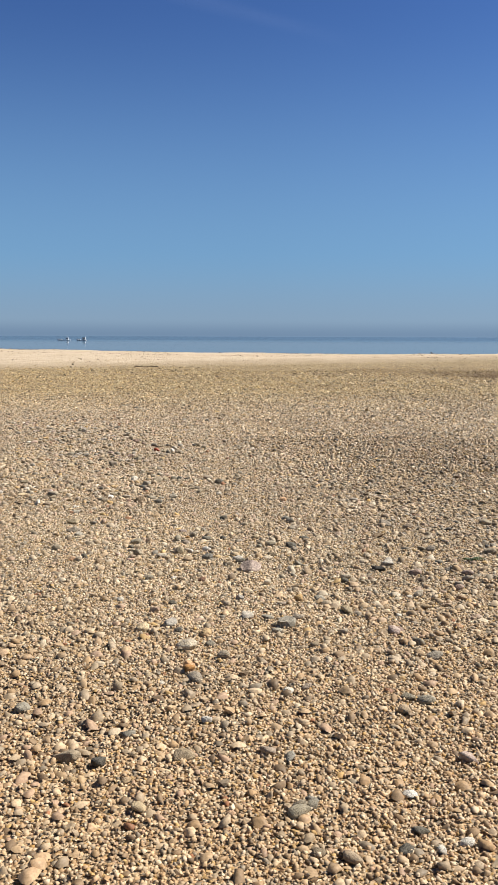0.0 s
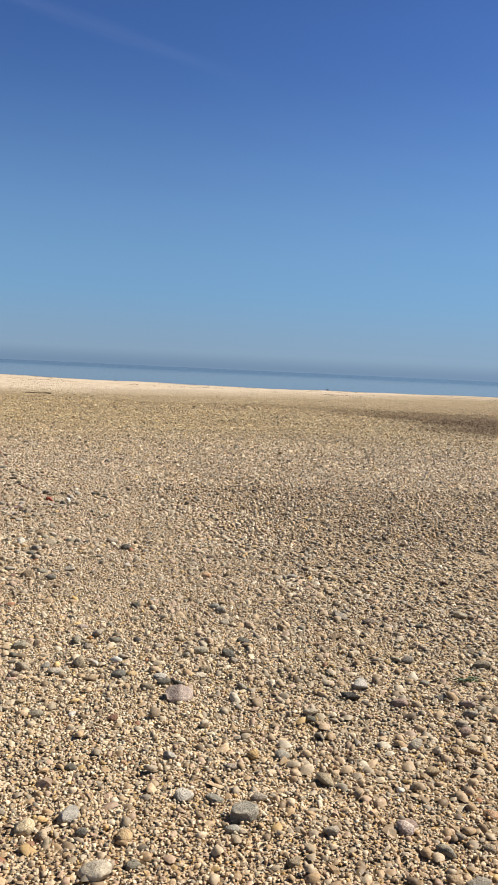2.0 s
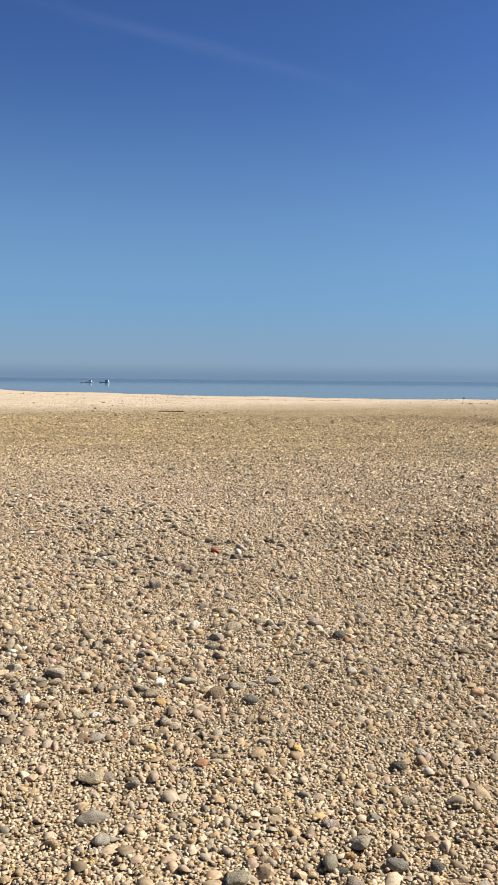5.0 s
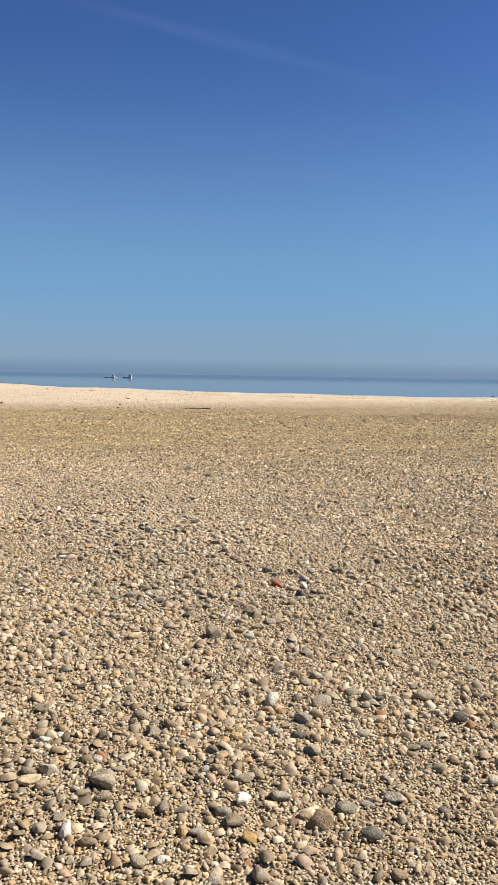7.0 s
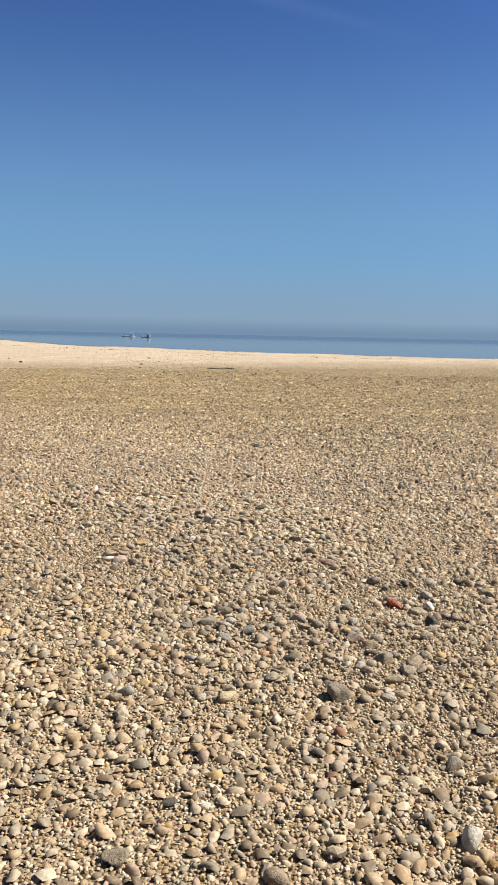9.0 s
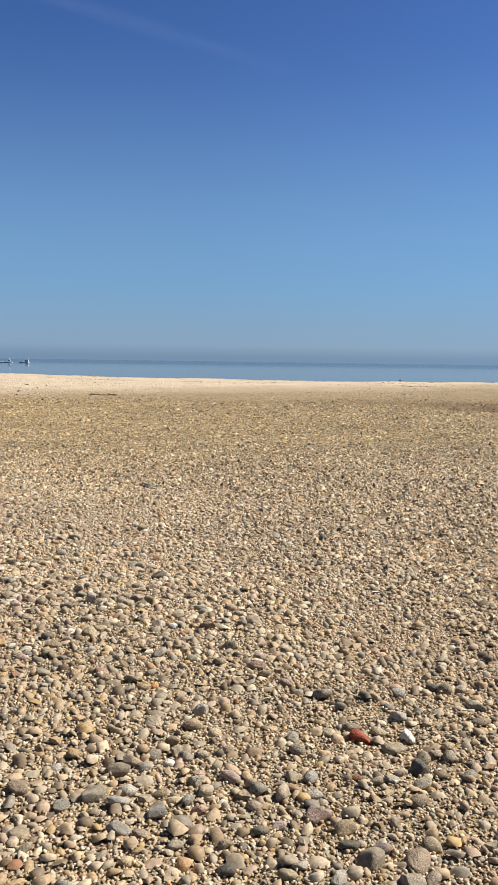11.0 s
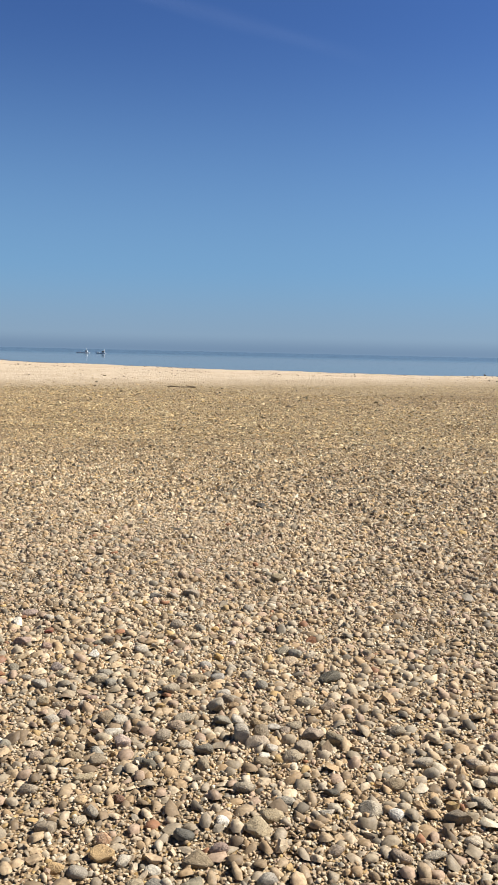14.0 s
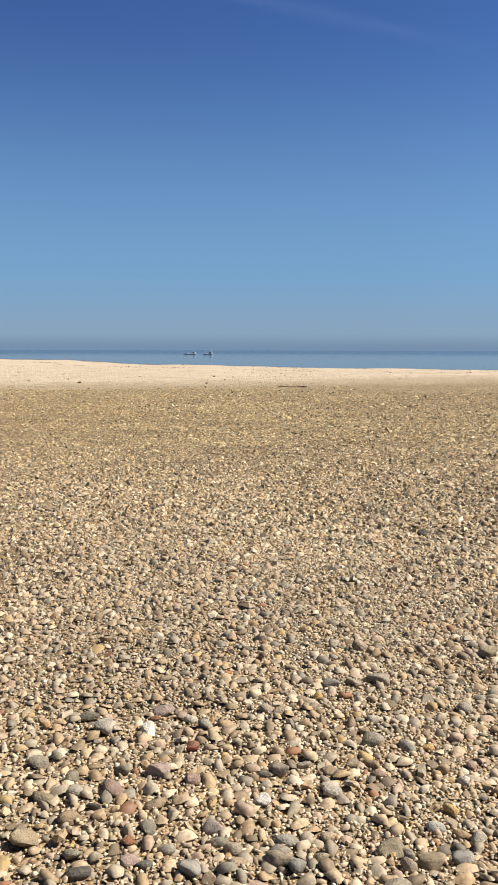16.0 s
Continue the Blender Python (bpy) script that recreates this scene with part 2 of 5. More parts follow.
def ground_material():
    """Coarse sand and fine shingle: small grains underfoot, patches of greyer stones, paler sand towards the sea."""
    mat, tree, bsdf = material("shingle_sand", 0.9)
    geo = tree.nodes.new("ShaderNodeNewGeometry")
    where = geo.outputs["Position"]
    split = tree.nodes.new("ShaderNodeSeparateXYZ")
    tree.links.new(where, split.inputs[0])
    cells = node(tree, "ShaderNodeTexVoronoi", Scale=70.0, Randomness=1.0)
    tree.links.new(where, cells.inputs["Vector"])
    one = tree.nodes.new("ShaderNodeSeparateColor")
    tree.links.new(cells.outputs["Color"], one.inputs[0])
    grains = ramp(tree, one.outputs[0], GRAIN_MIX, "CONSTANT")
    big = node(tree, "ShaderNodeTexVoronoi", Scale=34.0, Randomness=1.0)
    tree.links.new(where, big.inputs["Vector"])
    two = tree.nodes.new("ShaderNodeSeparateColor")
    tree.links.new(big.outputs["Color"], two.inputs[0])
    coarse = ramp(tree, two.outputs[0], SOIL_MIX, "CONSTANT")
    # Brown patches in the sand; both multipliers also paint in shade between stones.
    gap_tone = ramp(tree, noise_at(tree, where, 2.2, 5.0, 0.6), [(0.35, (0.68, 0.63, 0.555)), (0.65, (0.88, 0.84, 0.78))])
    far_gap_tone = ramp(tree, noise_at(tree, where, 1.1, 5.0, 0.6), [(0.35, (0.48, 0.41, 0.315)), (0.65, (0.79, 0.71, 0.58))])
    near = mix(tree, 1.0, grains, gap_tone, "MULTIPLY")
    # beyond the loose stones the shingle itself turns coarser, then gives way to pale sand
    wander = math_node(tree, "MULTIPLY", math_node(tree, "SUBTRACT", noise_at(tree, where, 0.09, 4.0), 0.5), 26.0)
    along = math_node(tree, "ADD", split.outputs["Y"], wander)
    to_coarse = math_node(tree, "MULTIPLY", math_node(tree, "SUBTRACT", along, 4.0), 0.08, True)
    mid = mix(tree, math_node(tree, "MULTIPLY", to_coarse, 0.85), drifts(tree, where, near), mix(tree, 1.0, coarse, far_gap_tone, "MULTIPLY"))
    dull = ramp(tree, noise_at(tree, where, 0.9, 6.0, 0.65), [(0.3, (0.35, 0.27, 0.15)), (0.7, (0.52, 0.41, 0.245))])
    sand = ramp(tree, noise_at(tree, where, 0.5, 6.0, 0.65), [(0.3, (0.60, 0.47, 0.32)), (0.7, (0.79, 0.645, 0.475))])
    waver = math_node(tree, "MULTIPLY", math_node(tree, "SUBTRACT", noise_at(tree, where, 0.12, 5.0), 0.5), 14.0)
    seaward = math_node(tree, "ADD", math_node(tree, "SUBTRACT", split.outputs["Y"], math_node(tree, "MULTIPLY", split.outputs["X"], 0.62)), waver)
    to_dull = math_node(tree, "MULTIPLY", math_node(tree, "SUBTRACT", seaward, 48.0), 0.06, True)
    to_sand = math_node(tree, "MULTIPLY", math_node(tree, "SUBTRACT", seaward, 70.0), 0.045, True)
    tint = mix(tree, math_node(tree, "MULTIPLY", to_dull, 0.6), mid, dull)
    # random dark and pale cells stand in for shadow specks between far stones
    speckle = node(tree, "ShaderNodeTexVoronoi", Scale=13.0, Randomness=1.0)
    tree.links.new(where, speckle.inputs["Vector"])
    three = tree.nodes.new("ShaderNodeSeparateColor")
    tree.links.new(speckle.outputs["Color"], three.inputs[0])
    shade = ramp(tree, three.outputs[0], [(0.0, (0.50, 0.46, 0.40)), (0.16, (0.72, 0.70, 0.66)), (0.40, (1.0, 1.0, 1.0)), (0.74, (1.22, 1.22, 1.20)), (0.93, (1.5, 1.48, 1.44))], "CONSTANT")
    to_speckle = math_node(tree, "MULTIPLY", math_node(tree, "SUBTRACT", split.outputs["Y"], 15.0), 0.08, True)
    tint = mix(tree, to_speckle, tint, mix(tree, 1.0, tint, shade, "MULTIPLY"))
    tint = mix(tree, math_node(tree, "MULTIPLY", to_sand, 0.95), tint, sand)
    tint = mix(tree, math_node(tree, "MULTIPLY", dark_patch_mask(tree, where), 0.93), tint, (0.125, 0.070, 0.022))
    tree.links.new(toned(tree, tint), bsdf.inputs["Base Color"])
    bsdf.inputs["Specular IOR Level"].default_value = 0.2
    fine = math_node(tree, "MULTIPLY", math_node(tree, "SUBTRACT", 1.0, cells.outputs["Distance"]), 0.55)
    lumps = math_node(tree, "MULTIPLY", math_node(tree, "SUBTRACT", 1.0, big.outputs["Distance"]), to_coarse)
    bump(tree, bsdf, math_node(tree, "ADD", fine, lumps), 0.8, 0.030)
    return mat


def water_material():
    mat, tree, bsdf = material("sea_water", 0.12)
    where = tree.nodes.new("ShaderNodeNewGeometry").outputs["Position"]
    bsdf.inputs["Base Color"].default_value = (0.04, 0.052, 0.06, 1)
    bsdf.inputs["IOR"].default_value = 1.33
    swell = node(tree, "ShaderNodeMapping", Scale=(0.25, 1.0, 1.0))
    tree.links.new(where, swell.inputs["Vector"])
    waves = math_node(tree, "ADD", noise_at(tree, swell.outputs[0], 0.6, 5.0, 0.6), math_node(tree, "MULTIPLY", noise_at(tree, swell.outputs[0], 0.02, 3.0), 0.6))
    bump(tree, bsdf, waves, 0.6, 0.35)
    far = tree.nodes.new("ShaderNodeSeparateXYZ")
    tree.links.new(where, far.inputs[0])
    ragged = math_node(tree, "ADD", far.outputs["Y"], math_node(tree, "MULTIPLY", noise_at(tree, where, 0.004, 3.0), 260.0))
    rise = math_node(tree, "MULTIPLY", math_node(tree, "SUBTRACT", ragged, 620.0), 0.0022, True)
    tree.links.new(math_node(tree, "ADD", math_node(tree, "MULTIPLY", rise, 0.16), 0.03), bsdf.inputs["Roughness"])
    ripple = math_node(tree, "ADD", math_node(tree, "MULTIPLY", rise, 0.27), 0.09)
    tree.links.new(ripple, bsdf.inputs["Normal"].links[0].from_node.inputs["Strength"])
    return mat


M_GRAIN = stone_material("fine_gravel", GRAIN_MIX, least=0.75, span=0.48, tan_pull=0.08)
M_PEBBLE = stone_material("mixed_pebble", PEBBLE_MIX, least=0.78, span=0.32)
M_LIGHT_PEBBLE = stone_material("light_pebble", LIGHT_MIX, least=0.76, span=0.34)
M_FAR = stone_material("far_pebble", FAR_MIX, least=0.62, span=0.80, tan_pull=0.0)
M_DUN = stone_material("dun_pebble", DUN_MIX, least=0.70, span=0.54, tan_pull=0.06)
M_GROUND, M_WATER = ground_material(), water_material()


# ---- the lie of the beach ----
def smooth(a, b, v):
    s = np.clip((v - a) / (b - a), 0.0, 1.0)
    return s * s * (3 - 2 * s)


def crest_y(x):
    """The line at which the beach tips over towards the sea."""
    d = np.clip(x, -110, 110) - 14.0
    bend = np.sqrt(d * d + 64.0) - 8.0
    return 110.0 + np.where(d < 0, 0.70, 0.40) * bend + 1.5 * np.sin(x * 0.09) + 0.9 * np.sin(x * 0.23 + 1.0)


def lattice(x, y, size, salt):
    """Smooth random hills between -1 and 1, of the given size in metres."""
    u, v = x / size, y / size
    i, j = np.floor(u), np.floor(v)
    a, b = u - i, v - j
    a, b = a * a * (3 - 2 * a), b * b * (3 - 2 * b)

    def corner(p, q):
        h = np.sin(p * 127.1 + q * 311.7 + salt * 74.7) * 43758.5453
        return 2.0 * (h - np.floor(h)) - 1.0

    low = corner(i, j) * (1 - a) + corner(i + 1, j) * a
    high = corner(i, j + 1) * (1 - a) + corner(i + 1, j + 1) * a
    return low * (1 - b) + high * b


def scuffs(x, y):
    """The uneven, trodden surface of loose shingle."""
    near = smooth(36.0, 18.0, y)
    fine = 0.0065 * lattice(x, y, 0.17, 1) + 0.0035 * lattice(x + 0.31 * y, y, 0.31, 2)
    return fine * near + (0.011 * lattice(x, y, 0.62, 3) + 0.010 * lattice(x, y - 0.4 * x, 1.5, 4)) * smooth(75.0, 45.0, y)


def ground_z(x, y):
    x, y = np.asarray(x, float), np.asarray(y, float)
    z = -0.50 * smooth(12.0, 34.0, y) - 0.56 * smooth(34.0, 68.0, y) + 0.21 * smooth(75.0, 108.0, y)
    z = z + 0.40 * smooth(-38.0, -60.0, x) * smooth(95.0, 140.0, y)
    z = z - 0.08 * np.exp(-(((x - 22.0) / 10.0) ** 2 + ((y - 47.0) / 8.0) ** 2))
    roll = 0.030 * np.sin(0.55 * x + 0.8 * np.sin(0.21 * y)) * np.sin(0.37 * y + 0.5) + 0.012 * np.sin(1.7 * x + 0.9 * y) * np.sin(1.3 * y - 0.6 * x)
    z = z + roll * (0.35 + 0.65 * smooth(10.0, 30.0, y)) + 0.05 * np.sin(0.31 * x + 1.0) * np.sin(0.17 * y) * smooth(25.0, 60.0, y)
    z = z + scuffs(x, y)
    past = np.maximum(y - crest_y(x), 0.0)
    return np.maximum(z - 0.06 * past - 0.0012 * past * past * (past < 80) - 8.0 * (past >= 80), -9.0)


def axis_steps(stops):
    """Coordinates from one stop to the next at the given spacing: (start, spacing), ..., end."""
    out = []
    for (a, step), (b, _) in zip(stops[:-1], stops[1:]):
        out += list(np.arange(a, b - step * 0.5, step))
    return np.array(out + [stops[-1][0]])


def mesh_from(name, verts, faces, mat, flat=False):
    me = bpy.data.meshes.new(name)
    verts, faces = np.asarray(verts, np.float32), np.asarray(faces, np.int32)
    count, side = faces.shape
    me.vertices.add(len(verts))
    me.vertices.foreach_set("co", verts.ravel())
    me.loops.add(count * side)
    me.loops.foreach_set("vertex_index", faces.ravel())
    me.polygons.add(count)
    me.polygons.foreach_set("loop_start", np.arange(0, count * side, side, dtype=np.int32))
    me.polygons.foreach_set("use_smooth", ~np.asarray(flat) if np.ndim(flat) else np.full(count, not flat))
    me.update(calc_edges=True)
    me.validate()
    me.materials.append(mat)
    return me


def sheet(name, xs, ys, height, mat):
    gx, gy = np.meshgrid(xs, ys)
    verts = np.stack([gx, gy, height(gx, gy)], -1).reshape(-1, 3)
    n, m = len(xs), len(ys)
    i = (np.arange(m - 1)[:, None] * n + np.arange(n - 1)[None, :]).ravel()
    return new(name, mesh_from(name, verts, np.stack([i, i + 1, i + n + 1, i + n], -1), mat))


ground = sheet(
    "ground",
    axis_steps([(-700, 60), (-160, 8), (-40, 1.2), (-10, 0.4), (-4.6, 0.085), (2.9, 0.4), (9, 1.2), (60, 8), (160, 60), (700, 0)]),
    axis_steps([(-60, 10), (0, 0.4), (2.2, 0.085), (16, 0.25), (40, 0.6), (75, 1.2), (200, 8), (260, 60), (440, 0)]),
    ground_z,
    M_GROUND,
)
tagged(ground, "gently sloping beach of coarse sand and pale shingle", "ground", kind="structure")

water = sheet("water", np.array([-4000.0, -1000, -200, 200, 1000, 4000]), np.array([100.0, 200, 400, 900, 2000, 4400]), lambda x, y: 0 * x + SEA, M_WATER)
tagged(water, "calm blue sea under a hazy horizon", "sea", kind="structure")


# ---- loose stones ----
rng = np.random.default_rng(7)


def dome(sides, rings):
    """A rounded stone's top and flanks: an apex and rings of (radius, height); faces as triangles."""
    verts = [(0, 0, 1)]
    for k, (r, h) in enumerate(rings):
        for s in range(sides):
            a = 2 * math.pi * (s + 0.5 * k) / sides
            verts.append((r * math.cos(a), r * math.sin(a), h))
    faces = [(0, 1 + s, 1 + (s + 1) % sides) for s in range(sides)]
    for k in range(len(rings) - 1):
        for s in range(sides):
            a, b = 1 + k * sides + s, 1 + k * sides + (s + 1) % sides
            c, d = a + sides, b + sides
            faces += [(a, c, b), (b, c, d)]
    return np.array(verts), np.array(faces)


FINE_DOME = dome(4, [(0.88, 0.62), (1.0, -0.1)])
NUGGET = dome(3, [(0.92, 0.66), (1.06, -0.15)])
GRAIN = dome(4, [(1.0, -0.1)])
SHARD = dome(3, [(0.95, 0.74), (1.08, -0.25)])
RIDGE = (np.array([(-0.9, -0.6, -0.2), (0.8, -0.75, -0.2), (0.95, 0.6, -0.2), (-0.8, 0.75, -0.2), (-0.42, 0.1, 1.0), (0.5, -0.08, 0.86)]), np.array([(0, 1, 5), (0, 5, 4), (1, 2, 5), (2, 3, 4), (2, 4, 5), (3, 0, 4)]))
PEAK = (np.array([(0.25, 0.1, 1.0), (-0.9, -0.6, -0.2), (0.8, -0.75, -0.2), (0.95, 0.6, -0.2), (-0.8, 0.75, -0.2)]), np.array([(0, 1, 2), (0, 2, 3), (0, 3, 4), (0, 4, 1)]))
ROUND_DOME = dome(6, [(0.74, 0.78), (1.0, 0.0)])


def strewn(name, x, y, half, mat, shape, flatness=(0.45, 0.8), tilt=22.0, sink=0.25, rough=0.12, facets=3, heap=0.5, flat=0.0):
    """One mesh of many separate stones at x, y, of the given half-lengths."""
    verts, faces = shape
    n, v = len(x), len(verts)
    size = np.stack([half, half * rng.uniform(0.58, 0.95, n), half * rng.uniform(*flatness, n)], -1)
    unit = verts[None] * (1 + rng.normal(0, rough, (n, v, 1)))
    for _ in range(facets):
        face = rng.normal(0, 1, (n, 3))
        face /= np.linalg.norm(face, axis=1, keepdims=True)
        over = np.maximum((unit * face[:, None, :]).sum(-1) - rng.uniform(0.38, 0.85, (n, 1)), 0)
        unit = unit - face[:, None, :] * over[..., None] * 0.9
    local = unit * size[:, None, :]
    yaw, ta, td = rng.uniform(0, 2 * np.pi, n), np.radians(np.clip(rng.normal(0, tilt * 0.6, n), -26, 26)), rng.uniform(0, 2 * np.pi, n)
    c, s = np.cos(yaw)[:, None], np.sin(yaw)[:, None]
    px, py, pz = c * local[..., 0] - s * local[..., 1], s * local[..., 0] + c * local[..., 1], local[..., 2]
    pz = pz + np.tan(ta)[:, None] * (np.cos(td)[:, None] * px + np.sin(td)[:, None] * py)
    base = ground_z(x, y) + size[:, 2] * (0.45 - sink + heap * rng.uniform(0, 1, n) ** 2)
    co = np.stack([px + x[:, None], py + y[:, None], pz + base[:, None]], -1)
    f = (faces[None] + (np.arange(n) * v)[:, None, None]).reshape(-1, 3)
    return new(name, mesh_from(name, co.reshape(-1, 3), f, mat, np.repeat(rng.uniform(0, 1, n) < flat, len(faces))))


def axis_x(y):
    """The middle of the strip of beach that the camera passes closest to."""
    return 0.75 - 0.255 * (y - 2.5)


def patchy(x, y):
    """Where larger stones have gathered, from 0 to 1."""
    s = np.sin(1.9 * x + 1.3 * np.sin(1.1 * y)) * np.sin(1.4 * y + 0.9 * np.sin(1.7 * x)) + 0.6 * np.sin(4.3 * x - 2.1 * y + 1.0) * np.sin(3.7 * y + 1.2 * x)
    return np.clip(0.5 + 0.45 * s, 0, 1)


class Spread:
    """Places stones so that they touch but hardly overlap."""

    def __init__(self, cell):
        self.cell, self.held = cell, {}

    def put(self, x, y, r, room=0.82):
        i, j = int(x // self.cell), int(y // self.cell)
        for a in (i - 1, i, i + 1):
            for b in (j - 1, j, j + 1):
                for ox, oy, o_r in self.held.get((a, b), ()):
                    if (ox - x) ** 2 + (oy - y) ** 2 < (room * (r + o_r)) ** 2:
                        return False
        self.held.setdefault((i, j), []).append((x, y, r))
        return True


spread = Spread(0.12)


# ---- stones that stand out ----
ROCKS = {
    "orange": plain_stone("orange_flint", (0.60, 0.29, 0.085), (0.64, 0.42, 0.20)),
    "ochre": plain_stone("ochre_stone", (0.60, 0.40, 0.17), (0.44, 0.28, 0.12)),
    "brown": plain_stone("brown_stone", (0.360, 0.255, 0.157), (0.499, 0.377, 0.244)),
    "umber": plain_stone("umber_stone", (0.336, 0.261, 0.168), (0.487, 0.389, 0.261)),
    "grey": plain_stone("grey_stone", (0.387, 0.314, 0.206), (0.527, 0.440, 0.301)),
    "slate": plain_stone("slate_stone", (0.310, 0.272, 0.200), (0.439, 0.388, 0.290)),
    "dark": plain_stone("dark_stone", (0.146, 0.130, 0.098), (0.227, 0.202, 0.150)),
    "black": plain_stone("black_stone", (0.081, 0.073, 0.059), (0.162, 0.143, 0.109)),
    "pale": plain_stone("pale_stone", (0.52, 0.46, 0.37), (0.38, 0.335, 0.265)),
    "cream": plain_stone("cream_stone", (0.68, 0.55, 0.36), (0.50, 0.38, 0.23)),
    "white": plain_stone("white_stone", (0.80, 0.74, 0.63), (0.55, 0.50, 0.42), 0.5),
    "tan": plain_stone("tan_stone", (0.44, 0.32, 0.19), (0.55, 0.43, 0.28)),
    "pink": plain_stone("pink_stone", (0.464, 0.313, 0.232), (0.325, 0.232, 0.186)),
    "purple": plain_stone("purple_stone", (0.464, 0.336, 0.273), (0.673, 0.534, 0.418)),
    "rust": plain_stone("rust_stone", (0.33, 0.155, 0.075), (0.22, 0.12, 0.07)),
    "red": plain_stone("brick_red", (0.35, 0.088, 0.045), (0.25, 0.07, 0.04), 0.4),
}
SAID = {
    "orange": "bright orange flint", "ochre": "ochre yellow", "brown": "mottled brown", "umber": "dull umber brown", "grey": "smooth warm grey", "slate": "cool grey slate",
    "dark": "dark brownish grey", "black": "near-black", "pale": "pale grey", "cream": "pale cream", "white": "chalky white", "tan": "sandy tan", "pink": "pinkish brown",
    "purple": "purple-grey", "rust": "rusty red-brown", "red": "brick-red",
}


def stone(rock, x, y, length, turn, cut="rounded", inlaid=False):
    """A single loose stone: length in metres, turn in degrees from the x axis."""
    r = random.Random(int(x * 1000) * 31 + int(y * 1000))
    bm = bmesh.new()
    bmesh.ops.create_icosphere(bm, subdivisions=3 if length > 0.075 or (cut != "rounded" and not inlaid) else 2, radius=1.0)
    off = Vector((x * 9.1, y * 7.7, length * 90))
    planes = [(Vector((r.gauss(0, 1), r.gauss(0, 1), r.gauss(0, 1))).normalized(), r.uniform(0.42, 0.72) if cut != "rounded" else r.uniform(0.46, 0.84)) for _ in range(10)]
    for v in bm.verts:
        co = v.co * (1 + 0.22 * noise.noise(v.co * 1.1 + off))
        for n, d in planes:
            over = co.dot(n) - d
            if over > 0:
                co = co - n * over * (0.97 if cut != "rounded" else 0.92)
        if cut == "pointed":
            co.x *= 1.0 - 0.45 * max(-1.0, min(1.0, co.y))
        v.co = co * (1 + 0.06 * noise.noise(co * 3.0 + off))
    wide, tall = r.uniform(0.62, 0.86), (r.uniform(0.55, 0.75) if cut != "rounded" else r.uniform(0.42, 0.64))
    half = length / 2 * 1.24
    for v in bm.verts:
        v.co = Vector((v.co.x * half, v.co.y * half * wide, v.co.z * half * tall))
    for f in bm.faces:
        f.smooth = True
    name = "pebble" if rock != "red" else "brick_fragment"
    spread.put(x, y, length * 0.48, 0.1)
    me = bpy.data.meshes.new(name)
    bm.to_mesh(me)
    bm.free()
    me.materials.append(ROCKS[rock])
    low = min(v.co.z for v in me.vertices)
    ob = new(name, me)
    ob.matrix_basis = pose(x, y, float(ground_z(x, y)) - low * 0.60 + 0.002, r.gauss(0, 11), r.gauss(0, 11), turn)
    if inlaid:
        ob.parent = ground
        return ob
    size = "large " if length > 0.085 else "small " if length < 0.045 else ""
    kind = "worn brick fragment" if rock == "red" else "pebble"
    shape = {"rounded": "sea-worn ", "angular": "angular ", "pointed": "pointed "}[cut]
    tagged(ob, f"{size}{SAID[rock]} {shape}{kind} lying on fine gravel", "brick fragment" if rock == "red" else "pebble", "loose pebbles on the beach")
    return ob


def bedded(rock, x, y, length, turn, cut="rounded"):
    """A stone that is part of the beach itself."""
    return stone(rock, x, y, length, turn, cut, True)


stone("cream", 1.04, 2.76, 0.035, 35)
stone("orange", 0.47, 2.91, 0.033, 15)
stone("grey", 0.67, 2.96, 0.055, -6)
stone("slate", 0.71, 3.00, 0.037, -11)
stone("white", 0.16, 3.89, 0.028, -32)
stone("umber", 0.30, 3.90, 0.071, -34)
stone("ochre", 1.13, 3.92, 0.029, 25)
stone("cream", 0.10, 3.97, 0.056, -27)
stone("orange", 0.26, 4.05, 0.050, -5, "pointed")
stone("tan", 0.66, 4.08, 0.037, 14)
stone("pale", 1.31, 4.16, 0.073, -2)
stone("grey", 0.40, 4.16, 0.068, -34)
stone("slate", 1.28, 4.35, 0.048, -15)
stone("umber", 1.42, 4.35, 0.044, -30)
stone("pink", 1.20, 4.48, 0.057, 3)
stone("brown", 0.68, 4.94, 0.043, 29)
stone("orange", 0.29, 4.99, 0.029, 28)
stone("white", -0.18, 5.00, 0.041, 14)
stone("ochre", 0.77, 5.02, 0.058, -18)
stone("slate", 0.88, 5.02, 0.058, -8)
stone("cream", -0.17, 5.56, 0.043, 3)
stone("slate", 0.80, 5.71, 0.061, -18)
stone("grey", -0.76, 6.05, 0.066, -22)
stone("umber", 0.10, 6.06, 0.049, 34, "angular")
stone("slate", 0.56, 6.10, 0.050, -24)
stone("tan", 1.38, 6.21, 0.052, -2)
stone("brown", 0.07, 6.27, 0.064, -15)
stone("orange", 0.07, 6.41, 0.035, 6)
stone("grey", 0.10, 6.47, 0.088, -32)
stone("slate", 0.17, 6.64, 0.044, 0)
stone("brown", -0.76, 6.88, 0.056, 33)
stone("tan", -0.36, 7.07, 0.052, 1)
stone("pale", 0.40, 7.12, 0.060, -20)
stone("pale", -0.76, 7.34, 0.055, 4)
stone("brown", -0.62, 7.37, 0.069, -31)
stone("brown", -0.21, 7.40, 0.055, -5)
stone("grey", -1.00, 7.42, 0.060, 7)
stone("white", -0.93, 7.44, 0.049, 35)
stone("orange", 0.77, 7.82, 0.063, -27)
stone("umber", -1.23, 7.93, 0.089, -20)
stone("cream", -1.44, 7.97, 0.077, -35)
stone("grey", -0.66, 8.02, 0.075, -26)
stone("pale", -0.86, 8.04, 0.044, 33)
stone("tan", -0.81, 8.05, 0.048, -22)
